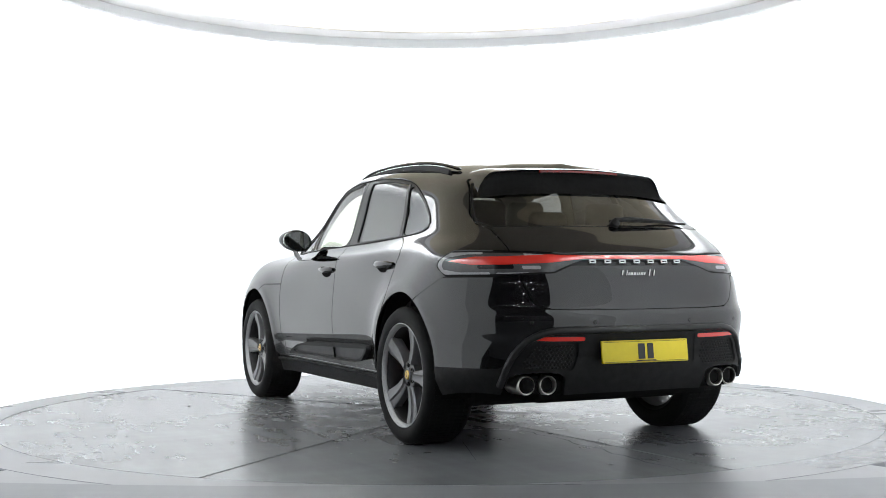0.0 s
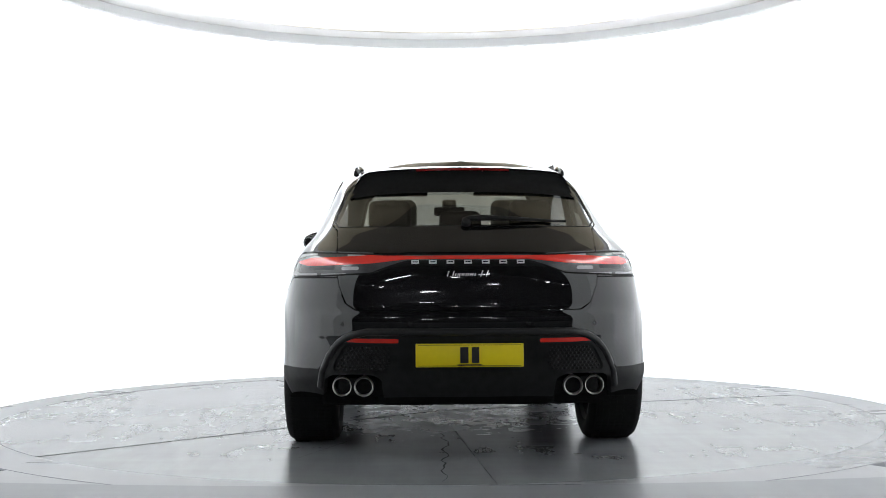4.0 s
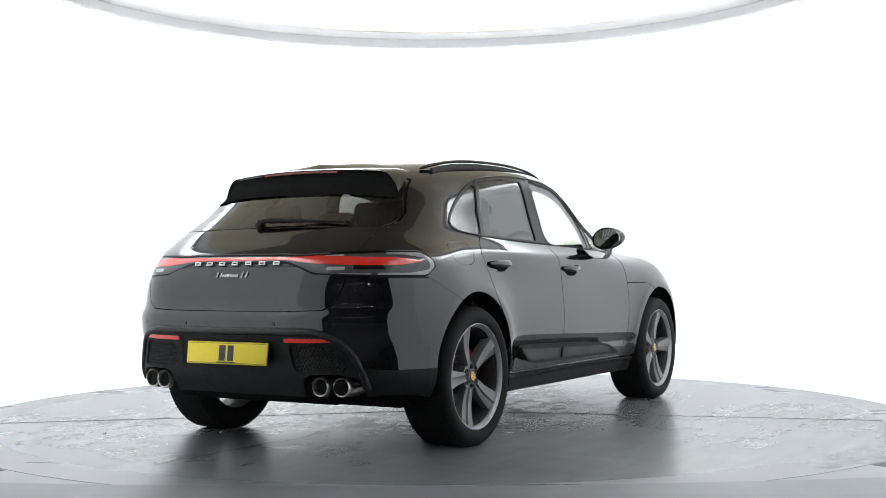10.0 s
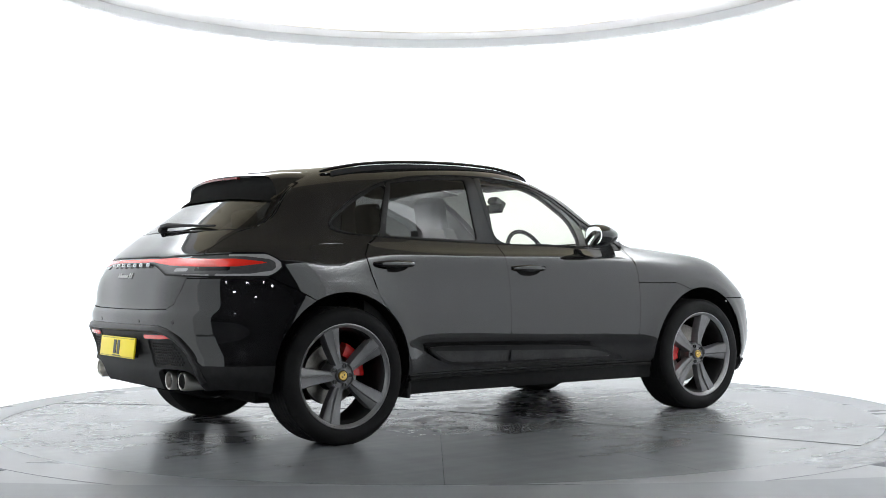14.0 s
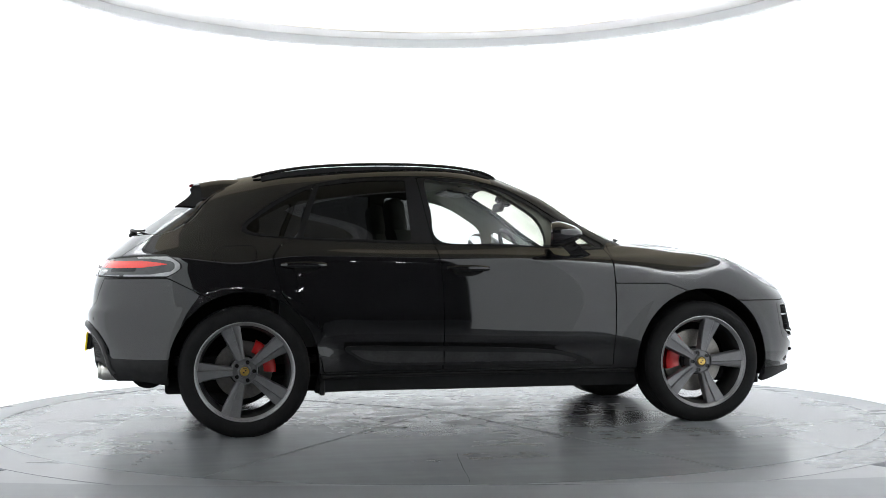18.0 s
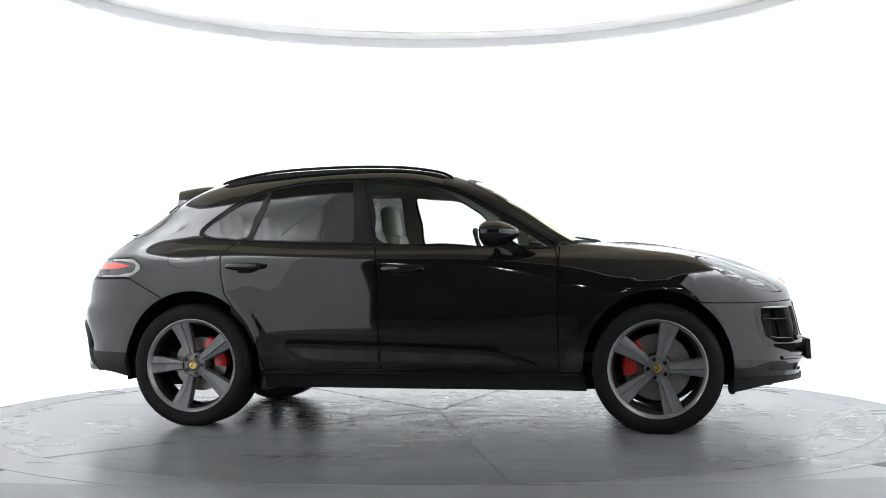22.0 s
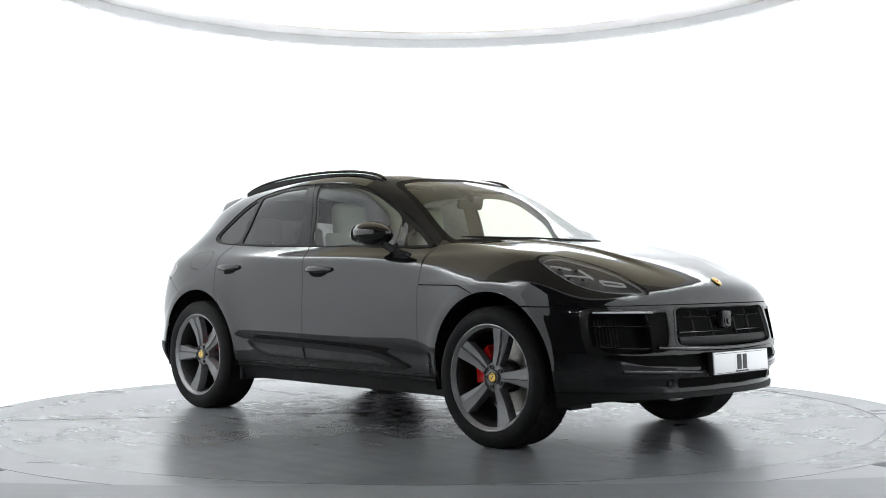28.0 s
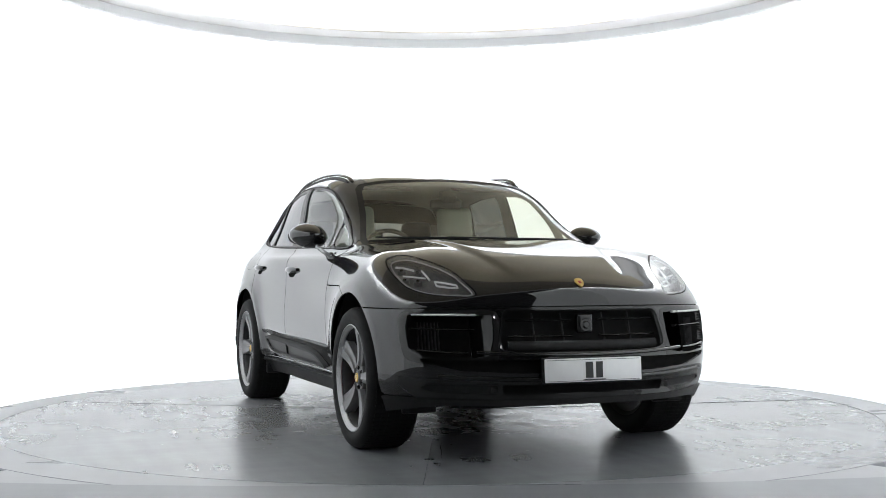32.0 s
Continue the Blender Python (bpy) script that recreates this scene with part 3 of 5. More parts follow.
class Sheet:
    """Polygons over shared points, each point with its smooth normal; can be cut along the zero line of a field."""
    def __init__(self, v, n, polys):
        self.v, self.n, self.polys = np.asarray(v, float), np.asarray(n, float), polys

    def take(self, field):
        """Cuts off where field(points) > 0 and returns it as a new sheet; the rest stays."""
        s = field(self.v)
        inside, outside = [], []
        v, n = list(self.v), list(self.n)
        made = {}
        for p in self.polys:
            sp = [s[i] for i in p]
            if min(sp) > 0:
                inside.append(p)
                continue
            if max(sp) <= 0:
                outside.append(p)
                continue
            a, b = [], []
            for k, i in enumerate(p):
                j = p[(k + 1) % len(p)]
                (a if s[i] > 0 else b).append(i)
                if (s[i] > 0) != (s[j] > 0):
                    key = (min(i, j), max(i, j))
                    if key not in made:
                        t = s[i] / (s[i] - s[j])
                        made[key] = len(v)
                        v.append(self.v[i] * (1 - t) + self.v[j] * t)
                        n.append(self.n[i] * (1 - t) + self.n[j] * t)
                    a.append(made[key]), b.append(made[key])
            if len(a) > 2:
                inside.append(a)
            if len(b) > 2:
                outside.append(b)
        self.v, self.n, self.polys = np.array(v), np.array(n), outside
        return Sheet(self.v, self.n, inside)

    def copy(self):
        return Sheet(self.v.copy(), self.n.copy(), [list(p) for p in self.polys])

    def compact(self):
        used = sorted({i for p in self.polys for i in p})
        at = {i: k for k, i in enumerate(used)}
        return self.v[used], self.n[used], [[at[i] for i in p] for p in self.polys]


def sheet_data(sheet, push=0.0, rim=0.0, side=-1):
    """Points, normals and faces of a sheet: pushed outwards by push, its border turned inwards by rim; side -1 is the car's right, 1 its left."""
    v, n, polys = sheet.compact()
    ln = np.linalg.norm(n, axis=1, keepdims=True)
    n = n / np.maximum(ln, 1e-9)
    v = v + n * push
    if rim:
        count = {}
        for p in polys:
            for k in range(len(p)):
                a, b = p[k], p[(k + 1) % len(p)]
                count[(min(a, b), max(a, b))] = count.get((min(a, b), max(a, b)), 0) + 1
        border = []
        for p in polys:
            for k in range(len(p)):
                a, b = p[k], p[(k + 1) % len(p)]
                if count[(min(a, b), max(a, b))] == 1 and (abs(v[a][1]) > 1e-4 or abs(v[b][1]) > 1e-4):
                    border.append((a, b))
        low, vv, nn, polys = {}, list(v), list(n), list(polys)
        for a, b in border:
            for i in (a, b):
                if i not in low:
                    low[i] = (len(vv), len(vv) + 1)
                    vv.append(v[i]), nn.append(n[i])
                    vv.append(v[i] - n[i] * rim), nn.append(n[i])
            polys.append([low[b][0], low[a][0], low[a][1], low[b][1]])
        v, n = np.array(vv), np.array(nn)
    if side < 0:
        v, n = v * (1, -1, 1), n * (1, -1, 1)
        polys = [p[::-1] for p in polys]
    return v, n, polys


def panel(name, sheet, mat, parent, both=True, push=0.0, rim=0.012, label="", sides=(-1, 1)):
    """One panel over the middle (both), or one on each flank."""
    made = []
    if both:
        parts = [sheet_data(sheet, push, rim, s) for s in (-1, 1)]
        off = len(parts[0][0])
        v = np.concatenate([p[0] for p in parts])
        n = np.concatenate([p[1] for p in parts])
        made.append(mesh_object(name, v, parts[0][2] + [[i + off for i in p] for p in parts[1][2]], mat, parent, label, n))
    else:
        for s in sides:
            v, n, p = sheet_data(sheet, push, rim, s)
            made.append(mesh_object(name, v, p, mat, parent, label, n))
    return made


def shape(points, axes="xz", soft=0.0):
    """Field: how far inside a polygon in two of the axes (of the half width y), rounded by soft."""
    ia, ib = "xyz".index(axes[0]), "xyz".index(axes[1])
    p = np.array(points, float)

    def field(v):
        q = v[:, [ia, ib]]
        best = np.full(len(q), 1e9)
        inside = np.zeros(len(q), bool)
        for k in range(len(p)):
            a, b = p[k], p[(k + 1) % len(p)]
            e, w = b - a, q - a
            t = np.clip((w @ e) / (e @ e), 0, 1)[:, None]
            best = np.minimum(best, np.linalg.norm(w - e * t, axis=1))
            cross = ((a[1] <= q[:, 1]) & (b[1] > q[:, 1])) | ((b[1] <= q[:, 1]) & (a[1] > q[:, 1]))
            with np.errstate(divide="ignore", invalid="ignore"):
                xi = a[0] + (q[:, 1] - a[1]) * e[0] / (e[1] if e[1] else 1e-9)
            inside ^= cross & (q[:, 0] < xi)
        return np.where(inside, best, -best) + soft
    return field


def curve(points, steps=8, closed=True):
    """Smooth closed outline through a few corner points."""
    p = np.array(points, float)
    n = len(p)
    out = []
    for i in range(n if closed else n - 1):
        a, b, c, d = p[(i - 1) % n], p[i], p[(i + 1) % n], p[(i + 2) % n]
        if not closed:
            a, d = p[max(i - 1, 0)], p[min(i + 2, n - 1)]
        for k in range(steps):
            t = k / steps
            out.append(0.5 * ((2 * b) + (c - a) * t + (2 * a - 5 * b + 4 * c - d) * t * t + (3 * b - 3 * c + d - a) * t ** 3))
    if not closed:
        out.append(p[-1])
    return [tuple(q) for q in out]


def both_of(*fields):
    return lambda v: np.min([f(v) for f in fields], axis=0)


def grown(f, d):
    return lambda v: f(v) + d


SIDE = lambda v: v[:, 1] - 0.45                   # on the flanks
REAR = lambda v: -1.30 - v[:, 0]
FRONT = lambda v: v[:, 0] - 1.2

car = new("car")
tagged(car, "glossy black sports utility car with satin grey alloy wheels", "car")



def whole_skin():
    vs, ns, quads, off = [], [], [], 0
    grids = skin_grid()
    normals = [grid_normals(g) for g in grids]
    normals = [-n if n[2, n.shape[1] // 2][1] < 0 else n for n in normals]
    keep = np.clip((np.arange(normals[0].shape[1]) - 5 * FINE_U) / (FINE_U * 0.7), 0, 1)[:, None]
    shared = normals[0][-1] + normals[1][0]
    shared /= np.linalg.norm(shared, axis=1, keepdims=True)
    normals[0][-1] = normals[0][-1] * keep + shared * (1 - keep)
    normals[1][0] = normals[1][0] * keep + shared * (1 - keep)
    for g, n in zip(grids, normals):            # the middle lies in the plane of symmetry
        n[:, 0, 1] = n[:, -1, 1] = 0
    normals[1][-1, :, 1] = 0
    for g, n in zip(grids, normals):
        rows, cols = g.shape[:2]
        ids = np.arange(rows * cols).reshape(rows, cols) + off
        a, b, c = g[2, cols // 2], g[2, cols // 2 + 1], g[3, cols // 2 + 1]
        turned = np.dot(np.cross(b - a, c - a), n[2, cols // 2]) < 0
        for i in range(rows - 1):
            for j in range(cols - 1):
                q = [int(ids[i, j]), int(ids[i, j + 1]), int(ids[i + 1, j + 1]), int(ids[i + 1, j])]
                quads.append(q[::-1] if turned else q)
        vs.append(g.reshape(-1, 3)), ns.append(n.reshape(-1, 3))
        off += rows * cols
    return Sheet(np.concatenate(vs), np.concatenate(ns), quads)


skin = whole_skin()
SKIN_V, SKIN_N = skin.v.copy(), skin.n.copy()

# wheel arches are cut out
WHEELS_X = (1.4035, -1.4035)
ARCH = lambda cx, cz, rx, rz: (lambda v: (1 - np.sqrt(((v[:, 0] - cx) / rx) ** 2 + ((v[:, 2] - cz) / rz) ** 2)) * rz)
for wx in WHEELS_X:
    skin.take(both_of(ARCH(wx, 0.375, 0.43, 0.452), SIDE))

# outlines in side view
FRONT_GLASS = curve([(-.235, 1.118), (.15, 1.108), (.50, 1.096), (.49, 1.25), (.36, 1.345), (.18, 1.435), (-.02, 1.482), (-.20, 1.495), (-.315, 1.497), (-.285, 1.30)], 4)
REAR_GLASS = [(-1.062, 1.142), (-.41, 1.122), (-.435, 1.497), (-.70, 1.490), (-.955, 1.458)]
QUARTER_GLASS = curve([(-1.385, 1.188), (-1.12, 1.148), (-1.06, 1.28), (-1.005, 1.432), (-1.12, 1.39), (-1.27, 1.30)], 5)
SCREEN = [(.26, 0), (.26, .25), (.245, .42), (.25, .560), (.30, .595), (.62, .660), (.86, .733), (.935, .738), (.985, .640), (1.03, .45), (1.06, .25), (1.075, 0), (1.075, -.2), (.26, -.2)]
FDOOR = [(-.235, .352), (-.239, .85), (-.262, 1.05), (-.300, 1.20), (-.365, 1.517), (-.20, 1.519), (.0, 1.500), (.16, 1.458), (.36, 1.365), (.58, 1.245), (.80, 1.105), (.828, 1.03), (.838, .96), (.836, .352)]
RDOOR = [(-.235, .352), (-.239, .85), (-.262, 1.05), (-.300, 1.20), (-.365, 1.517), (-.60, 1.513), (-.80, 1.50), (-.985, 1.465), (-1.04, 1.32), (-1.10, 1.15), (-1.20, 1.09), (-1.24, 1.03), (-1.225, .93), (-1.19, .81), (-1.10, .68), (-1.02, .55), (-.965, .42), (-.95, .352)]

glass_bits = {"front": skin.take(both_of(shape(FRONT_GLASS), SIDE)), "rear": skin.take(both_of(shape(REAR_GLASS), SIDE)), "quarter": skin.take(both_of(shape(QUARTER_GLASS), SIDE))}
screen = skin.take(both_of(shape(SCREEN, "xy"), lambda v: v[:, 2] - 1.09))
REAR_SCREEN = [(0, 1.172), (.45, 1.168), (.655, 1.17), (.682, 1.20), (.670, 1.24), (.622, 1.36), (.592, 1.41), (.53, 1.42), (0, 1.43), (-.2, 1.43), (-.2, 1.172)]
frit = screen.take(lambda v: np.where(v[:, 0] < 0.36, 0.050, 0.036) - shape(SCREEN, "xy")(v))
backlight = skin.take(both_of(shape(REAR_SCREEN, "yz"), REAR))

# ---- panels ----
gaps = []


def take_panel(field, gap=0.0038):
    """A panel with a narrow shut line round it."""
    got = skin.take(grown(field, -gap))
    gaps.append(skin.take(grown(field, gap)))
    return got


def islands(sheet):
    """The sheet's separate pieces, tiny slivers left out."""
    root = {}
    def find(i):
        while root.setdefault(i, i) != i:
            root[i] = root[root[i]]
            i = root[i]
        return i
    for p in sheet.polys:
        for i in p[1:]:
            root[find(i)] = find(p[0])
    groups = {}
    for p in sheet.polys:
        groups.setdefault(find(p[0]), []).append(p)
    return [Sheet(sheet.v, sheet.n, g) for g in groups.values() if len(g) > 20]


def above(line, axes="xz"):
    """Field: height over a polyline given left to right."""
    ia, ib = "xyz".index(axes[0]), "xyz".index(axes[1])
    px, pz = zip(*line)
    return lambda v: v[:, ib] - np.interp(v[:, ia], px, pz)


def below(line, axes="xz"):
    up = above(line, axes)
    return lambda v: -up(v)


def on_skin(a, b, where):
    """The point of the skin and its outward normal at (half width, height) on the nose or tail, or (x, height) on a flank."""
    if where == "side":
        ok, d = SKIN_V[:, 1] > 0.45, (SKIN_V[:, 0] - a) ** 2 + (SKIN_V[:, 2] - b) ** 2
    elif where == "top":
        ok, d = SKIN_V[:, 2] > 0.9, (SKIN_V[:, 0] - a) ** 2 + (SKIN_V[:, 1] - b) ** 2
    else:
        ok = SKIN_V[:, 0] > 1.5 if where == "front" else SKIN_V[:, 0] < -1.6
        d = (SKIN_V[:, 1] - abs(a)) ** 2 + (SKIN_V[:, 2] - b) ** 2
    d = np.where(ok, d, 1e9)
    k = np.argsort(d)[:5]
    w = 1 / (d[k] + 1e-7)
    w /= w.sum()
    p, n = w @ SKIN_V[k], w @ SKIN_N[k]
    if where in ("front", "rear"):
        p = np.array([p[0], abs(a), b])
    elif where == "side":
        p = np.array([a, p[1], b])
    return Vector(p), Vector(n / np.linalg.norm(n))


def mirrored(bm):
    bmesh.ops.scale(bm, vec=(1, -1, 1), verts=bm.verts[:])
    return bm


def both_sides(name, make, mat, parent=None, label="", smooth=35):
    """Builds a part twice, on the car's left (half width positive) and mirrored on its right."""
    out = []
    for s in (1, -1):
        bm = make()
        if s < 0:
            mirrored(bm)
        out.append(part(name, bm, mat, parent or car, label, smooth))
    return out


# lamps and openings first
seal = skin.take(both_of(grown(shape(REAR_SCREEN, "yz"), .008), REAR))
TAIL_LAMP = lambda v: np.minimum(
    (0.013 + 0.030 * np.clip((v[:, 1] - 0.30) / 0.18, 0, 1) ** 1.5 + 0.013 * np.clip((v[:, 1] - 0.48) / 0.30, 0, 1)) - np.abs(v[:, 2] - (1.004 - 0.030 * np.clip((v[:, 1] - 0.30) / 0.18, 0, 1))),
    np.minimum(-1.765 - v[:, 0] - 3.2 * np.clip(np.abs(v[:, 2] - 0.975) - 0.012, 0, 1) ** 1.25, 3))
TAIL_BAR = lambda v: np.minimum(TAIL_LAMP(v), 0.0085 + 0.016 * np.clip((v[:, 1] - 0.33) / 0.25, 0, 1) - np.abs(v[:, 2] - 0.999))
lamp = skin.take(both_of(TAIL_LAMP, REAR))
bezel = skin.take(both_of(grown(TAIL_LAMP, .011), REAR))
bar = lamp.take(lambda v: np.minimum((0.0085 + 0.012 * np.clip((v[:, 1] - 0.30) / 0.18, 0, 1)) * np.clip((-1.82 - v[:, 0]) / 0.16, 0.02, 1) - np.abs(v[:, 2] - (1.003 - 0.016 * np.clip((v[:, 1] - 0.3) / 0.4, 0, 1))), -1.835 - v[:, 0]))
clear_end = lamp.take(lambda v: np.minimum(0.009 + 0.020 * np.clip((v[:, 0] + 1.93) / 0.14, 0, 1) - TAIL_LAMP(v), v[:, 1] - 0.76))
smoked = lamp.take(shape([(.665, .988), (.79, .988), (.80, .945), (.665, .945)], "yz"))
lamp_lines = [lamp.take(lambda v, z=z, a=a, b=b, h=h: np.min([h - np.abs(v[:, 2] - z), v[:, 1] - a, b - v[:, 1]], axis=0)) for z, a, b, h in ((1.020, .51, .600, .0075), (.951, .54, .63, .0085), (.922, .50, .74, .0035))]
inner_lamp = lamp.take(lambda v: 0.655 - v[:, 1])
LETTER_BAND = lambda v: np.minimum(np.minimum(v[:, 2] - 0.957, 0.988 - v[:, 2]), 0.47 - v[:, 1])
letter_band = skin.take(both_of(LETTER_BAND, REAR))

HEAD_LAMP = curve([(.838, .955), (.818, .997), (.74, 1.016), (.68, .998), (.613, .962), (.573, .925), (.552, .880), (.532, .832), (.545, .813), (.62, .813), (.731, .825), (.802, .858), (.830, .91)], 4)
head = skin.take(both_of(shape(HEAD_LAMP, "yz"), FRONT))
head_rim = skin.take(both_of(grown(shape(HEAD_LAMP, "yz"), .006), FRONT))

GRILLE = curve([(0, .742), (.30, .742), (.405, .735), (.428, .68), (.445, .575), (.40, .548), (.25, .540), (0, .536)], 4, False) + [(-.1, .536), (-.1, .742)]
grille = skin.take(both_of(shape(GRILLE, "yz"), FRONT))
grille_rim = skin.take(both_of(grown(shape(GRILLE, "yz"), .010), FRONT))
INTAKE = [(.585, .728), (.70, .731), (.832, .724), (.846, .66), (.838, .56), (.785, .522), (.68, .512), (.585, .515)]
intake = skin.take(both_of(shape(INTAKE, "yz"), FRONT))
SCOOP = [(.470, .722), (.585, .728), (.585, .515), (.500, .525), (.478, .60)]
scoop = skin.take(both_of(shape(SCOOP, "yz"), FRONT))
SLOT = [(0, .438), (.35, .438), (.62, .452), (.79, .492), (.80, .512), (.62, .505), (.45, .505), (0, .508), (-.1, .508), (-.1, .438)]
slot = skin.take(both_of(shape(SLOT, "yz"), FRONT))
LOWER = [(0, .335), (.43, .335), (.44, .384), (0, .380), (-.1, .380), (-.1, .335)]
INTAKE_FRAME = curve([(.455, .735), (.65, .743), (.80, .742), (.858, .728), (.867, .65), (.862, .56), (.836, .500), (.72, .482), (.56, .488), (.465, .505), (.458, .60)], 3)
intake_frame = skin.take(both_of(shape(INTAKE_FRAME, "yz"), FRONT))
lower = skin.take(both_of(shape(LOWER, "yz"), FRONT))
FOG = [(.46, .340), (.72, .345), (.79, .365), (.76, .388), (.46, .384)]
fog = skin.take(both_of(shape(FOG, "yz"), FRONT))
SPLITTER = both_of(below([(1.2, .325), (1.95, .318), (2.5, .305)]), FRONT, lambda v: v[:, 0] - 1.5)
splitter = skin.take(SPLITTER)
lower_front = skin.take(both_of(below([(1.5, .44), (1.95, .425), (2.05, .415), (2.5, .385)]), FRONT))

# rear bumper insert
INSERT = [(-.1, .636), (.50, .638), (.56, .630), (.61, .608), (.66, .565), (.715, .480), (.745, .450), (1.1, .446), (1.1, .1), (-.1, .1)]
insert = skin.take(both_of(shape(INSERT, "yz"), lambda v: -1.75 - v[:, 0]))
MESH_POCKET = curve([(.375, .575), (.50, .580), (.600, .572), (.645, .51), (.665, .45), (.60, .435), (.45, .432), (.385, .45)], 3)
pocket = insert.take(shape(MESH_POCKET, "yz"))
REFLECTOR = [(.345, .586), (.50, .587), (.615, .592), (.59, .608), (.345, .606)]
reflector = insert.take(shape(REFLECTOR, "yz"))
PLATE_PANEL = [(-.1, .622), (.325, .622), (.345, .47), (.335, .448), (-.1, .448)]
plate_panel = insert.take(shape(PLATE_PANEL, "yz"))
PIPE_BAY = curve([(.43, .10), (.425, .36), (.45, .415), (.52, .428), (.62, .428), (.69, .415), (.715, .36), (.71, .10)], 4)
insert.take(shape(PIPE_BAY, "yz"))

# side trims
CLAD = curve([(-.812, .502), (-.40, .497), (.10, .482), (.43, .460), (.58, .428), (.705, .380), (.52, .385), (0, .390), (-.45, .394), (-.66, .402), (-.765, .440)], 4)
clad = skin.take(both_of(shape(CLAD), SIDE))
clad_inner = clad.take(lambda v: np.minimum(shape(CLAD)(v) - .015, .468 - .030 * (v[:, 0] + .2) - v[:, 2]))
inner_front = clad_inner.take(lambda v: v[:, 0] + .2335)
inner_rear = clad_inner.take(lambda v: -.2375 - v[:, 0])
clad_front = clad.take(lambda v: v[:, 0] + .2335)
clad_rear = clad.take(lambda v: -.2375 - v[:, 0])
sill = skin.take(both_of(below([(-1.2, .340), (1.2, .332)]), lambda v: 1.15 - np.abs(v[:, 0]), SIDE))
# mirror corner and black window surrounds
CORNER = [(.515, 1.094), (.775, 1.088), (.66, 1.165), (.508, 1.245)]
corner_glass = skin.take(both_of(shape(CORNER), SIDE))
SURROUND = curve([(-1.41, 1.178), (-1.10, 1.134), (-.41, 1.108), (.20, 1.093), (.80, 1.076), (.69, 1.170), (.51, 1.275), (.30, 1.402), (.08, 1.478), (-.30, 1.513), (-.62, 1.510), (-.93, 1.474), (-1.10, 1.420), (-1.28, 1.315)], 4)
PILLAR_B = [(-.42, 1.10), (-.225, 1.10), (-.31, 1.53), (-.445, 1.53)]
BELT_STRIP = above([(-1.5, 1.105), (-1.1, 1.122), (-.41, 1.100), (.80, 1.070)])

door_f = take_panel(both_of(shape(FDOOR), SIDE))
door_r = take_panel(both_of(shape(RDOOR), SIDE))
frame_f = door_f.take(shape(SURROUND))
frame_r = door_r.take(shape(SURROUND))
frame_q = skin.take(both_of(shape(SURROUND), SIDE, lambda v: -.9 - v[:, 0]))

TAILGATE = [(-.1, .738), (.40, .740), (.555, .745), (.605, .775), (.640, .86), (.655, .95), (.655, 1.06), (.665, 1.15), (.694, 1.18), (.684, 1.24), (.634, 1.36), (.596, 1.437), (.47, 1.46), (-.1, 1.468)]
tailgate = take_panel(both_of(shape(TAILGATE, "yz"), lambda v: -1.5 - v[:, 0]))
BUMPER_R = both_of(below([(-3, .905), (-1.83, .905), (-1.60, .790), (-1.40, .66), (-1.0, .5)]), lambda v: -1.45 - v[:, 0])
bumper_r = take_panel(BUMPER_R)
FUEL = curve([(-1.56, 1.075), (-1.45, 1.09), (-1.345, 1.085), (-1.34, 1.01), (-1.40, .972), (-1.52, .975), (-1.575, 1.01)], 5)
fuel = take_panel(both_of(shape(FUEL), SIDE), .0018)
fuel_gap = gaps.pop()

BONNET = both_of(above([(.8, .862), (1.17, .860), (1.24, .835), (1.45, .752), (1.95, .750), (2.15, .757), (2.5, .764)]), lambda v: v[:, 0] - .840, lambda v: 1.1185 - v[:, 2] - .4 * np.clip(v[:, 1] - .75, 0, 1))
bonnet = take_panel(BONNET)
bumper_f = skin.take(lambda v: v[:, 0] - 1.45)
pillar = skin.take(lambda v: np.min([v[:, 0] - .12, .95 - v[:, 0], v[:, 2] - 1.10, v[:, 1] - .50], axis=0))
fender = skin.take(lambda v: v[:, 0] - .82)
roof = skin.take(lambda v: np.minimum(v[:, 2] - 1.40 - .05 * np.clip(v[:, 1] - .6, -1, 0), v[:, 2] - 1.44))

# ---- link the panels ----
panel("windscreen", screen, GLASS_CLEAR, car, push=-.004, rim=0, label="clear curved windscreen")
panel("windscreen_border", frit, SEAL, car, push=-.004, rim=0, label="black painted windscreen border")
panel("rear_window", backlight, GLASS_REAR, car, push=-.004, rim=0, label="tinted rear window")
panel("rear_window_seal", seal, SEAL, car, push=-.003, rim=0)
panel("roof", roof, PAINT, car)
panel("bonnet", bonnet, PAINT, car)
panel("tailgate", tailgate, PAINT, car)
panel("front_bumper", bumper_f, PAINT, car)
panel("rear_bumper", bumper_r, PAINT, car)
panel("windscreen_pillar", pillar, PILLAR, car, both=False)
panel("front_fender", fender, PAINT, car, both=False)
panel("rear_quarter", skin, PAINT, car, both=False)
panel("fuel_door", fuel, PAINT, car, both=False, rim=.006, sides=(-1,))
panel("shut_line", fuel_gap, DARK, car, both=False, push=-.006, rim=0, sides=(-1,))
panel("quarter_patch", fuel, PAINT, car, both=False, rim=0, sides=(1,))
panel("quarter_patch_edge", fuel_gap, PAINT, car, both=False, rim=0, sides=(1,))
df = panel("front_door", door_f, PAINT, car, both=False)
dr = panel("rear_door", door_r, PAINT, car, both=False)
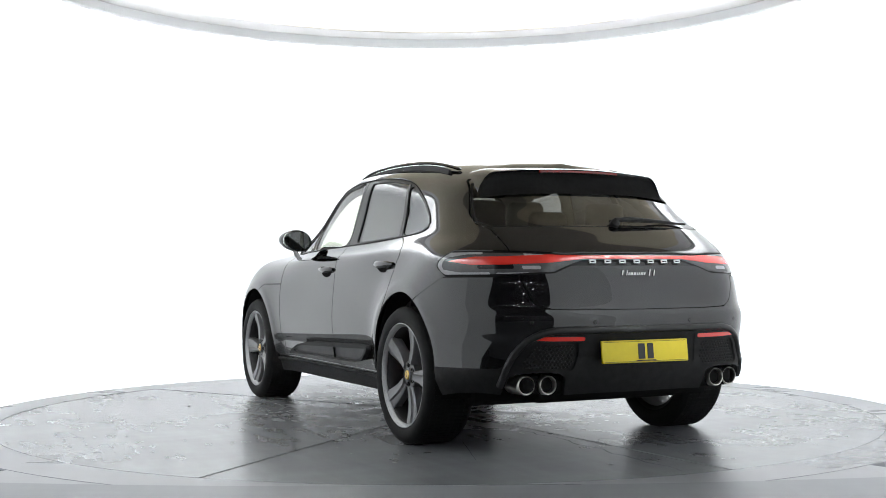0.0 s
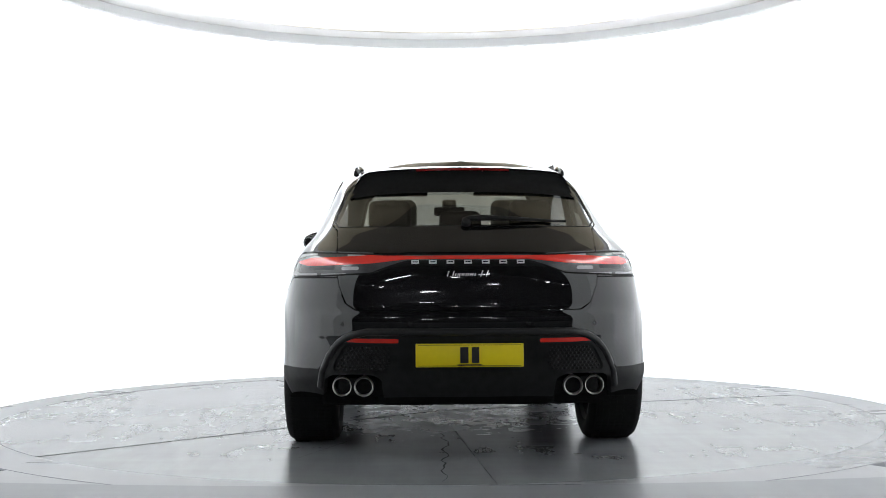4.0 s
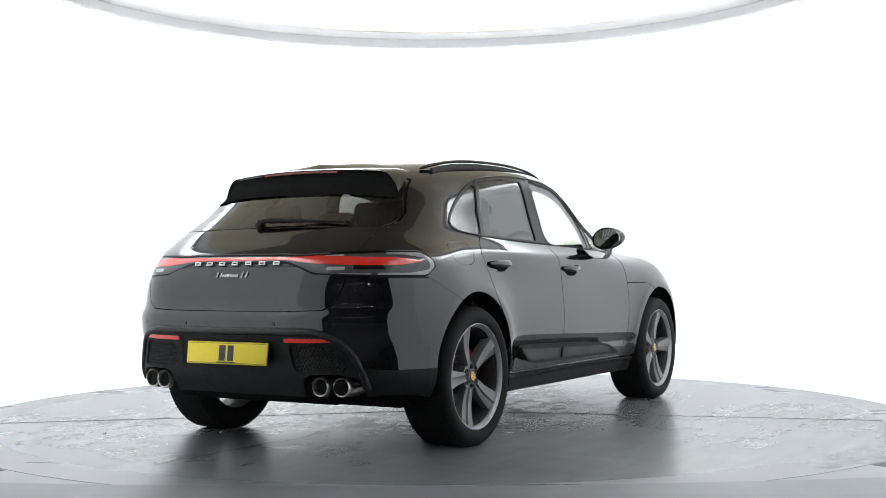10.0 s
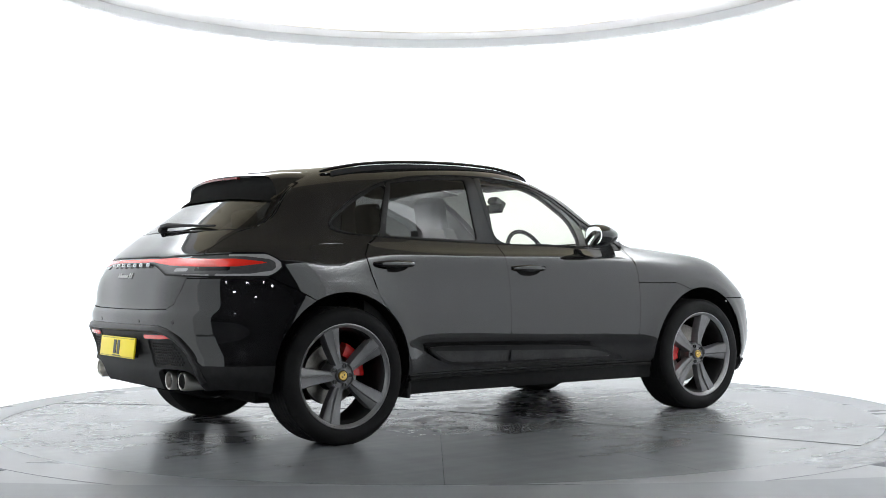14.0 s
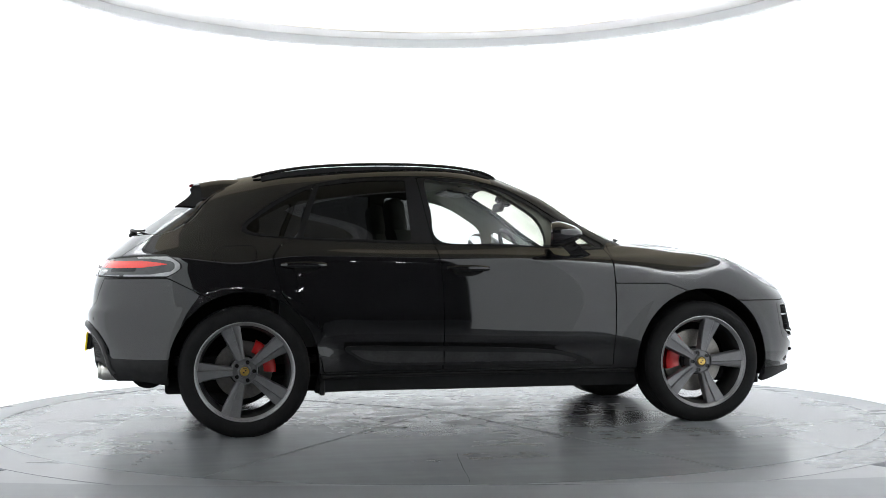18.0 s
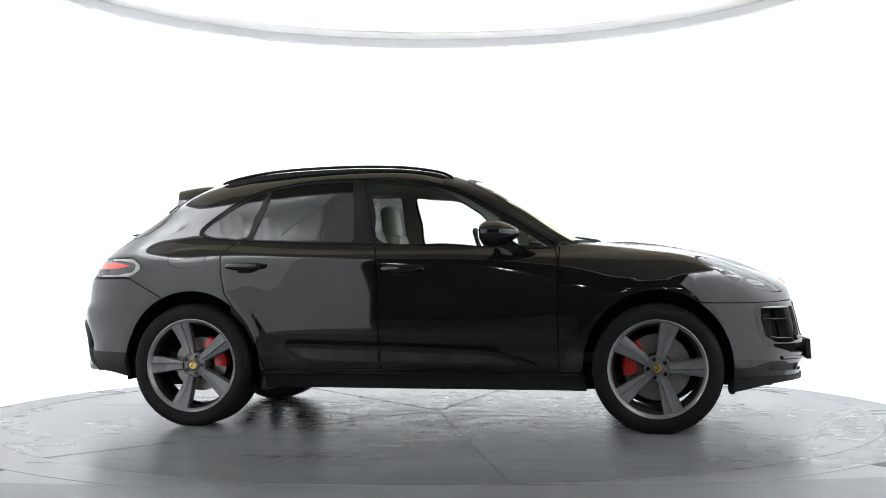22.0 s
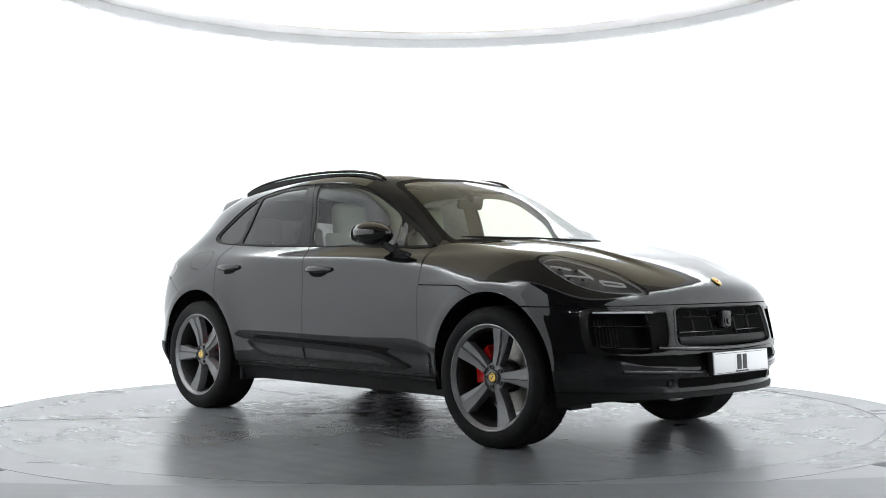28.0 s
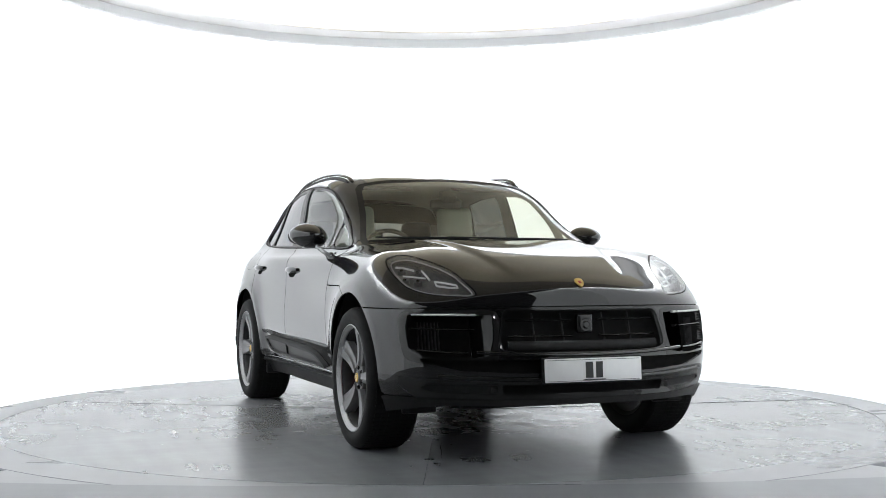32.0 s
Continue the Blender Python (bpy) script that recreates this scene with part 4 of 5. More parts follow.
for i, s in enumerate((-1, 1)):
    panel("window_frame", frame_f, PILLAR, df[i], both=False, push=-.002, sides=(s,), label="satin black window frame")
    panel("window", glass_bits["front"], GLASS_SIDE, df[i], both=False, push=-.010, rim=0, sides=(s,), label="clear side window")
    panel("corner_window", corner_glass, GLASS_SIDE, df[i], both=False, push=-.008, rim=0, sides=(s,))
    panel("cladding", clad_front, PLASTIC, df[i], both=False, push=.032, rim=.03, sides=(s,), label="black door cladding")
    panel("cladding_insert", inner_front, RIBBED, df[i], both=False, push=.022, rim=-.010, sides=(s,), label="textured cladding insert")
    panel("window_frame", frame_r, PILLAR, dr[i], both=False, push=-.002, sides=(s,), label="satin black window frame")
    panel("window", glass_bits["rear"], GLASS_DARK, dr[i], both=False, push=-.010, rim=0, sides=(s,), label="dark tinted side window")
    panel("cladding", clad_rear, PLASTIC, dr[i], both=False, push=.032, rim=.03, sides=(s,), label="black door cladding")
    panel("cladding_insert", inner_rear, RIBBED, dr[i], both=False, push=.022, rim=-.010, sides=(s,), label="textured cladding insert")
panel("quarter_window_frame", frame_q, PILLAR, car, both=False, push=-.002)
panel("quarter_window", glass_bits["quarter"], GLASS_DARK, car, both=False, push=-.010, rim=0, label="dark tinted quarter window")
panel("sill", sill, PLASTIC, car, both=False, push=.004, rim=.03, label="matt black side sill")
for g in gaps:
    for piece in islands(g):
        panel("shut_line", piece, DARK, car, both=False, push=-.010, rim=0)
panel("tail_light", lamp, LAMP_GREY, car, both=False, push=-.004, label="smoked grey tail light lens")
panel("tail_light_inner", inner_lamp, LAMP_GREY, car, push=-.004)
panel("tail_light_edge", clear_end, LAMP_CLEAR, car, both=False, push=-.001, label="clear outer lens of the tail light")
panel("light_bar", bar, LAMP_RED, car, push=-.002, label="red light bar across the tail")
for line in lamp_lines:
    panel("lamp_line", line, LAMP_CLEAR, car, both=False, push=-.003, label="pale line in the tail light")
panel("smoked_window", smoked, LAMP_SMOKE, car, both=False, push=-.004, label="dark smoked part of the tail light")
panel("light_bezel", bezel, SEAL, car, push=-.008)
panel("letter_band", letter_band, GLOSS, car, push=-.008)
panel("headlight_seal", head_rim, SEAL, car, both=False, push=-.004, rim=0)
panel("grille_frame", grille_rim, GLOSS, car, push=.004, rim=.02)
grille_pan = panel("grille", grille, DARK, car, push=-.085, rim=-.085)[0]
intake_pans = panel("side_intake", intake, DARK, car, both=False, push=-.10, rim=-.10)
# the scoop slopes from the grille's edge back into the intake
sunk = scoop.copy()
sunk.v = sunk.v - sunk.n * (0.012 + 0.080 * np.clip((sunk.v[:, 1:2] - 0.47) / 0.115, 0, 1) ** 1.3)
sunk.n = sunk.n + np.array([0, 0.75, 0])
panel("intake_scoop", sunk, GLOSS, car, both=False, rim=-.012, label="gloss black sloping intake cheek")
panel("intake_frame", intake_frame, GLOSS, car, both=False, push=.001, rim=.03, label="gloss black intake frame")
panel("air_slot", slot, DARK, car, push=-.05, rim=-.05)
panel("lower_grille", lower, DARK, car, push=-.05, rim=-.05)
panel("fog_trim", fog, PLASTIC, car, both=False, push=-.010, rim=-.010)
panel("splitter", splitter, PLASTIC, car, push=.012, rim=.03, label="matt black front splitter")
panel("lower_apron", lower_front, GLOSS, car, push=-.001)
corner = insert.take(lambda v: v[:, 1] - .742)
panel("insert_corner", corner, PLASTIC, car, both=False, push=.003, rim=.03)
panel("rear_insert", insert, PLASTIC, car, push=.006, rim=.03, label="matt black rear bumper insert")
rim_line = []
for k in range(41):
    at = abs(-1 + k / 20)
    yy = math.copysign(float(np.interp(at, (0, .50, .62, .72, .82, .92, 1), (0, .50, .59, .65, .70, .728, .735))), k - 20)
    zz = float(np.interp(at, (0, .50, .62, .72, .82, .92, 1), (.636, .637, .618, .575, .50, .42, .36)))
    p, n = on_skin(yy, zz, "rear")
    rim_line.append((p.x - .002, yy, zz))
part("insert_lip", tube(rim_line, .019, 10), SATIN, car, "satin black frame of the bumper insert", 60)
pockets = panel("mesh_pocket", pocket, PLASTIC, car, both=False, push=-.006, rim=-.010)
panel("reflector", reflector, LAMP_RED, car, both=False, push=.010, rim=.02, label="red bumper reflector")
panel("plate_panel", plate_panel, PLASTIC, car, push=.001, rim=.02)

# ---- headlights ----
lens = panel("headlight", head, GLASS_LAMP, car, both=False, push=0, rim=0, label="clear headlight with four light points")
for i, s in enumerate((-1, 1)):
    panel("lamp_bowl", head, LAMP_BOWL, lens[i], both=False, push=-.055, rim=-.05, sides=(s,), label="dark grey lamp housing")
    for k, (yy, zz) in enumerate(((.79, .955), (.725, .945), (.80, .905), (.745, .900))):
        p, n = on_skin(yy, zz, "front")
        p = p - n * .035
        bm = box(.030, .044, .022, Matrix.Translation(p) @ n.to_track_quat("X", "Z").to_matrix().to_4x4(), .006)
        if s < 0:
            mirrored(bm)
        part("light_point", bm, LAMP_BOWL, lens[i], smooth=40)
        eye = lathe([(0, .004), (.006, .003), (.009, 0), (.009, -.006), (0, -.006)], 16, "x")
        bmesh.ops.transform(eye, matrix=Matrix.Translation(p + n * .016) @ n.to_track_quat("X", "Z").to_matrix().to_4x4(), verts=eye.verts[:])
        part("light_lens", eye if s > 0 else mirrored(eye), GLOSS, lens[i], smooth=40)
    for pts, r in (([(.805, .972), (.775, .968), (.735, .955)], .0062), ([(.798, .925), (.76, .922), (.705, .915)], .0050), ([(.700, .955), (.694, .925), (.692, .905)], .0060), ([(.80, .868), (.762, .836), (.68, .830), (.592, .828)], .0045), ([(.672, .897), (.63, .890), (.589, .880), (.588, .866), (.63, .868), (.675, .876), (.672, .897)], .0055)):
        line = []
        for yy, zz in pts:
            p, n = on_skin(yy, zz, "front")
            line.append(p - n * .022)
        bm = tube(line, r, 6)
        if s < 0:
            mirrored(bm)
        part("light_strip", bm, LAMP_WHITE, lens[i], smooth=60)

for i, s in enumerate((-1, 1)):
    line = []
    for yy, zz in HEAD_LAMP + HEAD_LAMP[:1]:
        p, n = on_skin(.70 + (yy - .70) * .93, .91 + (zz - .91) * .90, "front")
        line.append(p - n * .014)
    bm = tube(line, .0042, 6)
    part("lens_rim", bm if s > 0 else mirrored(bm), LAMP_CLEAR, lens[i], smooth=60)

# black rubber lines round the side windows
trim_line = [(x, z) for x, z in SURROUND]
for s in (-1, 1):
    pts = []
    for x, z in trim_line:
        p, n = on_skin(x, z, "side")
        pts.append(p + n * .0005)
    bm = tube([(q.x, s * q.y, q.z) for q in pts] + [(pts[0].x, s * pts[0].y, pts[0].z)], .0045, 6)
    part("window_rubber", bm, SEAL, car, smooth=60)

# ---- grille and intakes ----
def bar_on(points, where, depth, radius, flat=1.0, sides=6):
    line = []
    for a, b in points:
        p, n = on_skin(a, b, where)
        p = p - n * depth
        line.append((p.x, math.copysign(p.y, a) if where != "side" else p.y, p.z))
    return tube(line, radius, sides, flat=flat)


for zz in (.700, .622):
    for y0, y1 in ((-.41, -.075), (.075, .41)):
        part("grille_bar", bar_on([(y0 + (y1 - y0) * k / 6, zz) for k in range(7)], "front", .030, .0065, 1.6), GLOSS, grille_pan, smooth=50)
for yy in (-.27, -.115, .115, .27):
    part("grille_upright", bar_on([(yy, .738), (yy, .68), (yy, .60)], "front", .045, .006), PLASTIC, grille_pan, smooth=50)
strip_pts = [(-.415 + .83 * k / 12, .572) for k in range(13)]
part("grille_lip", bar_on(strip_pts, "front", .028, .026, .55, 8), PLASTIC, grille_pan, "textured lower grille strip", 50)
bm = box(.05, .086, .096, pose(2.236, 0, .672), .016, 3)
part("camera_box", bm, GLOSS, grille_pan, "gloss black camera housing in the grille", 40)
bm = lathe([(0, .012), (.014, .012), (.020, .004), (.031, .004), (.034, 0), (.034, -.03), (0, -.03)], 28, "x")
bmesh.ops.translate(bm, vec=(2.260, 0, .666), verts=bm.verts[:])
part("camera_eye", bm, GLOSS, grille_pan, smooth=40)
for i, s in enumerate((-1, 1)):
    for k in range(7):
        bm = bar_on([(.728 + .0150 * k, .69), (.728 + .0150 * k, .62), (.728 + .0150 * k, .545)], "front", .055, .0036)
        part("fin", bm if s > 0 else mirrored(bm), PLASTIC, intake_pans[i])
    bm = bar_on([(.56 + .27 * k / 6, .652 + .004 * k / 6) for k in range(7)], "front", .018, .007, 1.8)
    part("blade", bm if s > 0 else mirrored(bm), GLOSS, intake_pans[i], smooth=50)
    bm = bar_on([(.55 + .27 * k / 6, .722 + .002 * k / 6) for k in range(7)], "front", .008, .0065, 1.5)
    part("daytime_light", bm if s > 0 else mirrored(bm), LAMP_WHITE, intake_pans[i], "slim daytime light bar", 50)
    bm = bar_on([(.60 + .21 * k / 6, .540 + .012 * (k / 6) ** 2) for k in range(7)], "front", .012, .008, 1.6)
    part("lower_blade", bm if s > 0 else mirrored(bm), GLOSS, intake_pans[i], smooth=50)
for yy in (-.47, .47):
    p, n = on_skin(yy, .358, "front")
    bm = box(.02, .035, .028, Matrix.Translation((p.x - .012, yy, .358)), .004)
    part("sensor", bm, PLASTIC, car)
# raised lines of the lower front
for zz, y1, r, mt in ((.408, .72, .011, GLOSS), (.524, .56, .010, PAINT)):
    part("front_moulding", bar_on([(-y1 + 2 * y1 * k / 24, zz + .018 * abs(-1 + k / 12) ** 2) for k in range(25)], "front", .0, r, 1.3, 8), mt, car, smooth=60)

# ---- plates: bars stand for the characters ----
def plate(name, x, z, lean, mat, facing):
    bm = box(.012, .525, .114, None, .004)
    ob = part(name, bm, mat, car, ("yellow" if facing < 0 else "white") + " number plate", 40)
    ob.matrix_basis = pose(x, 0, z, 0, lean, 0)
    for yy, w in ((-.028, .036), (.026, .040)):
        part("plate_bar", box(.004, w, .078, pose(facing * .0065, yy * -facing, 0)), INK, ob)
    part("plate_line", box(.003, .12, .005, pose(facing * .0065, 0, -.047)), INK, ob)
    for zz in (.049, -.051):
        part("plate_border", box(.002, .50, .0018, pose(facing * .0065, 0, zz)), INK, ob)
    return ob


plate("rear_plate", -2.321, .524, 6, YELLOW, -1)
part("plate_mount", box(.03, .50, .10, pose(-2.305, 0, .524, 0, 6, 0), .006), PLASTIC, car)
plate("front_plate", 2.338, .452, -3, WHITE_PLATE, 1)
part("plate_holder", box(.03, .535, .125, pose(2.322, 0, .452, 0, -3, 0), .006), PLASTIC, car)

# ---- lettering on the tail, as plain bright bars ----
def emblem(name, yy, zz, w, hh, stroke, slant, lean, label=""):
    """A small open bright shape on the tailgate, standing for one letter."""
    p, n = on_skin(yy, zz, "rear")
    bm = bmesh.new()
    for dy in (-w / 2, w / 2):
        box(.005, stroke, hh, pose(0, dy, 0), bm=bm)
    for dz in (-hh / 2 + stroke / 2, hh / 2 - stroke / 2) if not slant else ():
        box(.005, w, stroke, pose(-.0004, 0, dz), bm=bm)
    lay = Matrix.Identity(4)
    lay[1][2] = -slant
    bmesh.ops.transform(bm, matrix=Matrix.Translation((p.x - .004, yy, zz)) @ pose(0, 0, 0, 0, lean, 0) @ lay, verts=bm.verts[:])
    part(name, bm, LETTER, car, label)


for k in range(7):
    emblem("tail_emblem", .262 - .0867 * k, .979, .032, .0185, .0058, 0, 16, "bright silver shape" if k == 0 else "")
for yy, zz, w, hh in ((.088, .921, .026, .026), (.058, .916, .012, .014), (.038, .916, .011, .014), (.018, .916, .012, .014), (-.004, .916, .012, .014), (-.026, .916, .012, .014), (-.078, .921, .028, .032)):
    emblem("script_emblem", yy, zz, w, hh, .0048, .35, 14)

# ---- bonnet badge ----
p, n = on_skin(0, .869, "front")
bm = slab(curve([(-.020, .026), (0, .031), (.020, .026), (.021, 0), (.012, -.022), (0, -.031), (-.012, -.022), (-.021, 0)], 3), .006, pose(0, 0, 0, 0, 0, 90), bevel=.0015)
badge = part("badge", bm, GOLD, car, "gold shield badge", 40)
badge.matrix_basis = Matrix.Translation(p + n * .002) @ n.to_track_quat("X", "Z").to_matrix().to_4x4() @ pose(.006, 0, 0)
part("badge_centre", box(.003, .014, .018, pose(.001, 0, 0), .001), BADGE_RED, badge)

# ---- spoiler ----
def loft(sections, closed=True, caps=True, bm=None):
    bm = bm or bmesh.new()
    rows = [[bm.verts.new(q) for q in sec] for sec in sections]
    n = len(rows[0])
    for a, b in zip(rows, rows[1:]):
        for k in range(n if closed else n - 1):
            bm.faces.new((a[k], a[(k + 1) % n], b[(k + 1) % n], b[k]))
    if caps and closed:
        bm.faces.new(rows[0][::-1]), bm.faces.new(rows[-1])
    return bm


def tail_edge(y, z):
    """x of the skin's rear at half width y and height z."""
    d = (SKIN_V[:, 1] - abs(y)) ** 2 + (SKIN_V[:, 2] - z) ** 2 + (SKIN_V[:, 0] > -1.38) * 9
    k = np.argsort(d)[:4]
    w = 1 / (d[k] + 1e-6)
    return float((w * SKIN_V[k, 0]).sum() / w.sum())


def spoiler_section(y):
    """Cross-section of the roof spoiler at half width y: (x, z) from the roof back to the tip, then down its hollow rear face to the glass."""
    t = abs(y) / .575
    low = 1.355 - .027 * (abs(y) / .61) ** 3
    top = max(1.496 - .026 * t ** 2 - .130 * max(0, (abs(y) - .50) / .11) ** 2.4, low + .006)
    tip = -1.716 + .075 * t ** 2
    root = -1.44 + .02 * t ** 2
    rz = min(max(on_skin(root, abs(y), "top")[0].z, top - .01) + .002, top + .03)
    foot = min(tail_edge(y, low) - .006, tip + .05)
    out = []
    for u in (0, .25, .5, .7, .88, 1):
        out.append((root + (tip - root) * u, rz + (top - rz) * u ** 1.6 + .003 * math.sin(math.pi * u)))
    deep = .045 * min(1, (top - low) / .12)
    for u in (.08, .2, .35, .55, .75, .9, 1):
        out.append((tip + (foot - tip) * u + deep * math.sin(math.pi * u ** .8) - .004 * (u < .1), top + (low - top) * u))
    return out + [(foot + .05, low + .004), (root, rz - .04)]


ys = [-.61 + 1.22 * k / 48 for k in range(49)]
spoiler = part("roof_spoiler", loft([[(x, y, z) for x, z in spoiler_section(y)[:7]] + [(spoiler_section(y)[0][0], y, spoiler_section(y)[0][1] - .03)] for y in ys]), PAINT, car, "gloss black roof spoiler", 40)
# Flat gap black without gloss stands in for the shade below the tip.
part("spoiler_face", loft([[(x, y, z) for x, z in spoiler_section(y)[6:]] for y in ys]), DARK, spoiler, "hollow rear face of the spoiler, its shade put in as flat black", 40)


def brake_section(y):
    tip, top = spoiler_section(y)[5]
    return [(tip + .004, y, top - .004), (tip - .009, y, top - .006), (tip - .009, y, top - .017), (tip + .010, y, top - .020)]


part("brake_light", loft([brake_section(-.25 + .5 * k / 12) for k in range(13)]), BRAKE_RED, spoiler, "dark red high-level brake light", 30)

# ---- roof rails ----
def rail():
    pts = [(-1.34, .556, 1.512), (-1.24, .572, 1.539), (-1.05, .590, 1.571), (-.80, .602, 1.591), (-.45, .606, 1.600), (-.15, .600, 1.591), (.03, .588, 1.569), (.12, .578, 1.547), (.17, .570, 1.518)]
    line = curve(pts, 4, False)
    bm = tube(line, [.006] + [.0095] * (len(line) - 2) + [.006], 8, flat=1.5)
    return bm


RAIL = curve([(-1.34, 1.512), (-1.24, 1.539), (-1.05, 1.571), (-.80, 1.591), (-.45, 1.600), (-.15, 1.591), (.03, 1.569), (.12, 1.547), (.17, 1.518)], 6, False)
RAIL_X, RAIL_Z = zip(*RAIL)
rails = both_sides("roof_rail", rail, GLOSS, label="black roof rail", smooth=50)
for i, s in enumerate((1, -1)):
    secs = []
    for k in range(25):
        x = -1.29 + 1.44 * k / 24
        top = float(np.interp(x, RAIL_X, RAIL_Z)) - .012
        q, m = on_skin(x, .595, "top")
        low = min(q.z - .004, top - .006)
        secs.append([(x, s * .580, low), (x, s * .608, low - .010), (x, s * .604, top), (x, s * .590, top)])
    part("rail_base", loft(secs), PLASTIC, rails[i], smooth=50)

# raised edge along the sills
for s in (-1, 1):
    part("sill_edge", tube([(x, s * (on_skin(x, .325, "side")[0].y + .006), .325) for x in [-.96 + .12 * k for k in range(17)]], .010, 6, flat=1.3), PLASTIC, car, smooth=60)

# ---- door handles ----
def handle(x, z):
    def make():
        p, n = on_skin(x, z, "side")
        secs = []
        for k in range(13):
            t = k / 12
            hh = .021 * (math.sin(math.pi * (.12 + .76 * t)) ** .6)
            out = .012 + .026 * math.sin(math.pi * t) ** .55
            xx = x - .132 + .264 * t
            q, m = on_skin(xx, z, "side")
            secs.append([(xx, q.y + out - .012, z - hh), (xx, q.y + out, z - hh * .4), (xx, q.y + out, z + hh * .4), (xx, q.y + out - .010, z + hh), (xx, q.y + out - .024, z + hh * .6), (xx, q.y + out - .024, z - hh * .6)])
        return loft(secs)
    return make


# Flat dark plate, standing in for the shaded hollow behind the handle.
def handle_shade(x, z):
    def make():
        p, n = on_skin(x, z, "side")
        bm = slab(curve([(-.095, -.004), (-.06, -.030), (.02, -.034), (.085, -.012), (.09, .010), (0, .016), (-.09, .012)], 3), .004)
        bmesh.ops.transform(bm, matrix=Matrix.Translation((x, p.y - .0005, z - .012)) @ n.to_track_quat("Y", "Z").to_matrix().to_4x4(), verts=bm.verts[:])
        return bm
    return make


for door, x, z in ((df, -.086, .955), (dr, -1.066, .978)):
    for i, s in enumerate((-1, 1)):
        for nm, mk, mt in (("handle", handle(x, z), PAINT), ("handle_recess_shade", handle_shade(x, z), DARK)):
            bm = mk()
            part(nm, bm if s > 0 else mirrored(bm), mt, door[i], smooth=50)

# ---- mirrors ----
def mirror_shell():
    bm = bmesh.new()
    bmesh.ops.create_uvsphere(bm, u_segments=32, v_segments=18, radius=1)
    for v in bm.verts:
        x, y, z = v.co
        x = max(x, -.34 - .235 * y)            # flat behind, where the glass sits
        k = 1 - .25 * max(0, x)
        v.co = (.502 + x * .148, .962 + y * .116 * k + .012 * z, 1.160 + z * .076 * (1 - .10 * y) * k)
    return bm


shells = both_sides("door_mirror", mirror_shell, PAINT, label="gloss black door mirror", smooth=40)
for i, s in enumerate((1, -1)):
    bm = slab(curve([(-.10, -.02), (-.06, -.055), (.03, -.058), (.10, -.035), (.112, .01), (.08, .05), (0, .058), (-.08, .045)], 3), .004, pose(.4550, .962, 1.160, 0, 0, 105))
    part("mirror_glass", bm if s > 0 else mirrored(bm), GLASS_MIRROR, shells[i], "mirror glass")
    bm = loft([[(x0 - w, y - .012, z - .022), (x0 + w, y - .012, z - .016), (x0 + w * .8, y + .020, z + .016), (x0 - w * .8, y + .020, z + .022)] for x0, y, z, w in ((.70, .850, 1.024, .046), (.665, .880, 1.042, .040), (.61, .915, 1.078, .036), (.56, .945, 1.115, .036))])
    part("mirror_arm", bm if s > 0 else mirrored(bm), GLOSS, shells[i], smooth=60)
    bm = slab(curve([(.53, 1.005), (.60, .985), (.70, .99), (.72, 1.03), (.70, 1.055), (.62, 1.045)], 3), .010, Matrix.Translation((0, .868, 0)))
    part("mirror_foot", bm if s > 0 else mirrored(bm), GLOSS, shells[i], smooth=40)
    bm = tube([(.50, 1.068, 1.150), (.545, 1.045, 1.148), (.588, .99, 1.146), (.592, .93, 1.146)], .0055, 6)
    part("turn_signal", bm if s > 0 else mirrored(bm), LAMP_GREY, shells[i], smooth=60)
    shells[i].location = (-.032, -s * .022, 0)

# ---- wipers ----
def over_glass(y, z, d):
    p, n = on_skin(abs(y), z, "rear")
    return (p.x + n.x * d, y, z + n.z * d)


wip = part("rear_wiper", tube([over_glass(.0, 1.176, .03), over_glass(-.08, 1.180, .034), over_glass(-.22, 1.178, .030), over_glass(-.36, 1.176, .024), over_glass(-.50, 1.176, .014)], [.014, .013, .010, .007, .004], 8), PLASTIC, car, "black rear wiper", 50)
bm = lathe([(0, .020), (.016, .018), (.024, .010), (.026, -.020), (0, -.020)], 20, "x")
bmesh.ops.transform(bm, matrix=Matrix.Translation(over_glass(.0, 1.172, .015)) @ pose(0, 0, 0, 0, 215, 0), verts=bm.verts[:])
part("wiper_hub", bm, PLASTIC, wip, smooth=40)
part("wiper_blade", tube([over_glass(.02, 1.186, .014), over_glass(-.2, 1.186, .014), over_glass(-.52, 1.180, .012)], .007, 6), SEAL, wip, smooth=50)
for pts in (((.985, .55, 1.126), (1.035, .30, 1.130), (1.050, .02, 1.132), (1.035, -.25, 1.138)), ((1.045, -.12, 1.128), (1.03, -.35, 1.132), (.98, -.58, 1.134), (.925, -.66, 1.138))):
    part("front_wiper", tube(pts, [.010, .008, .007, .004], 6), PLASTIC, car, "black windscreen wiper", 50)

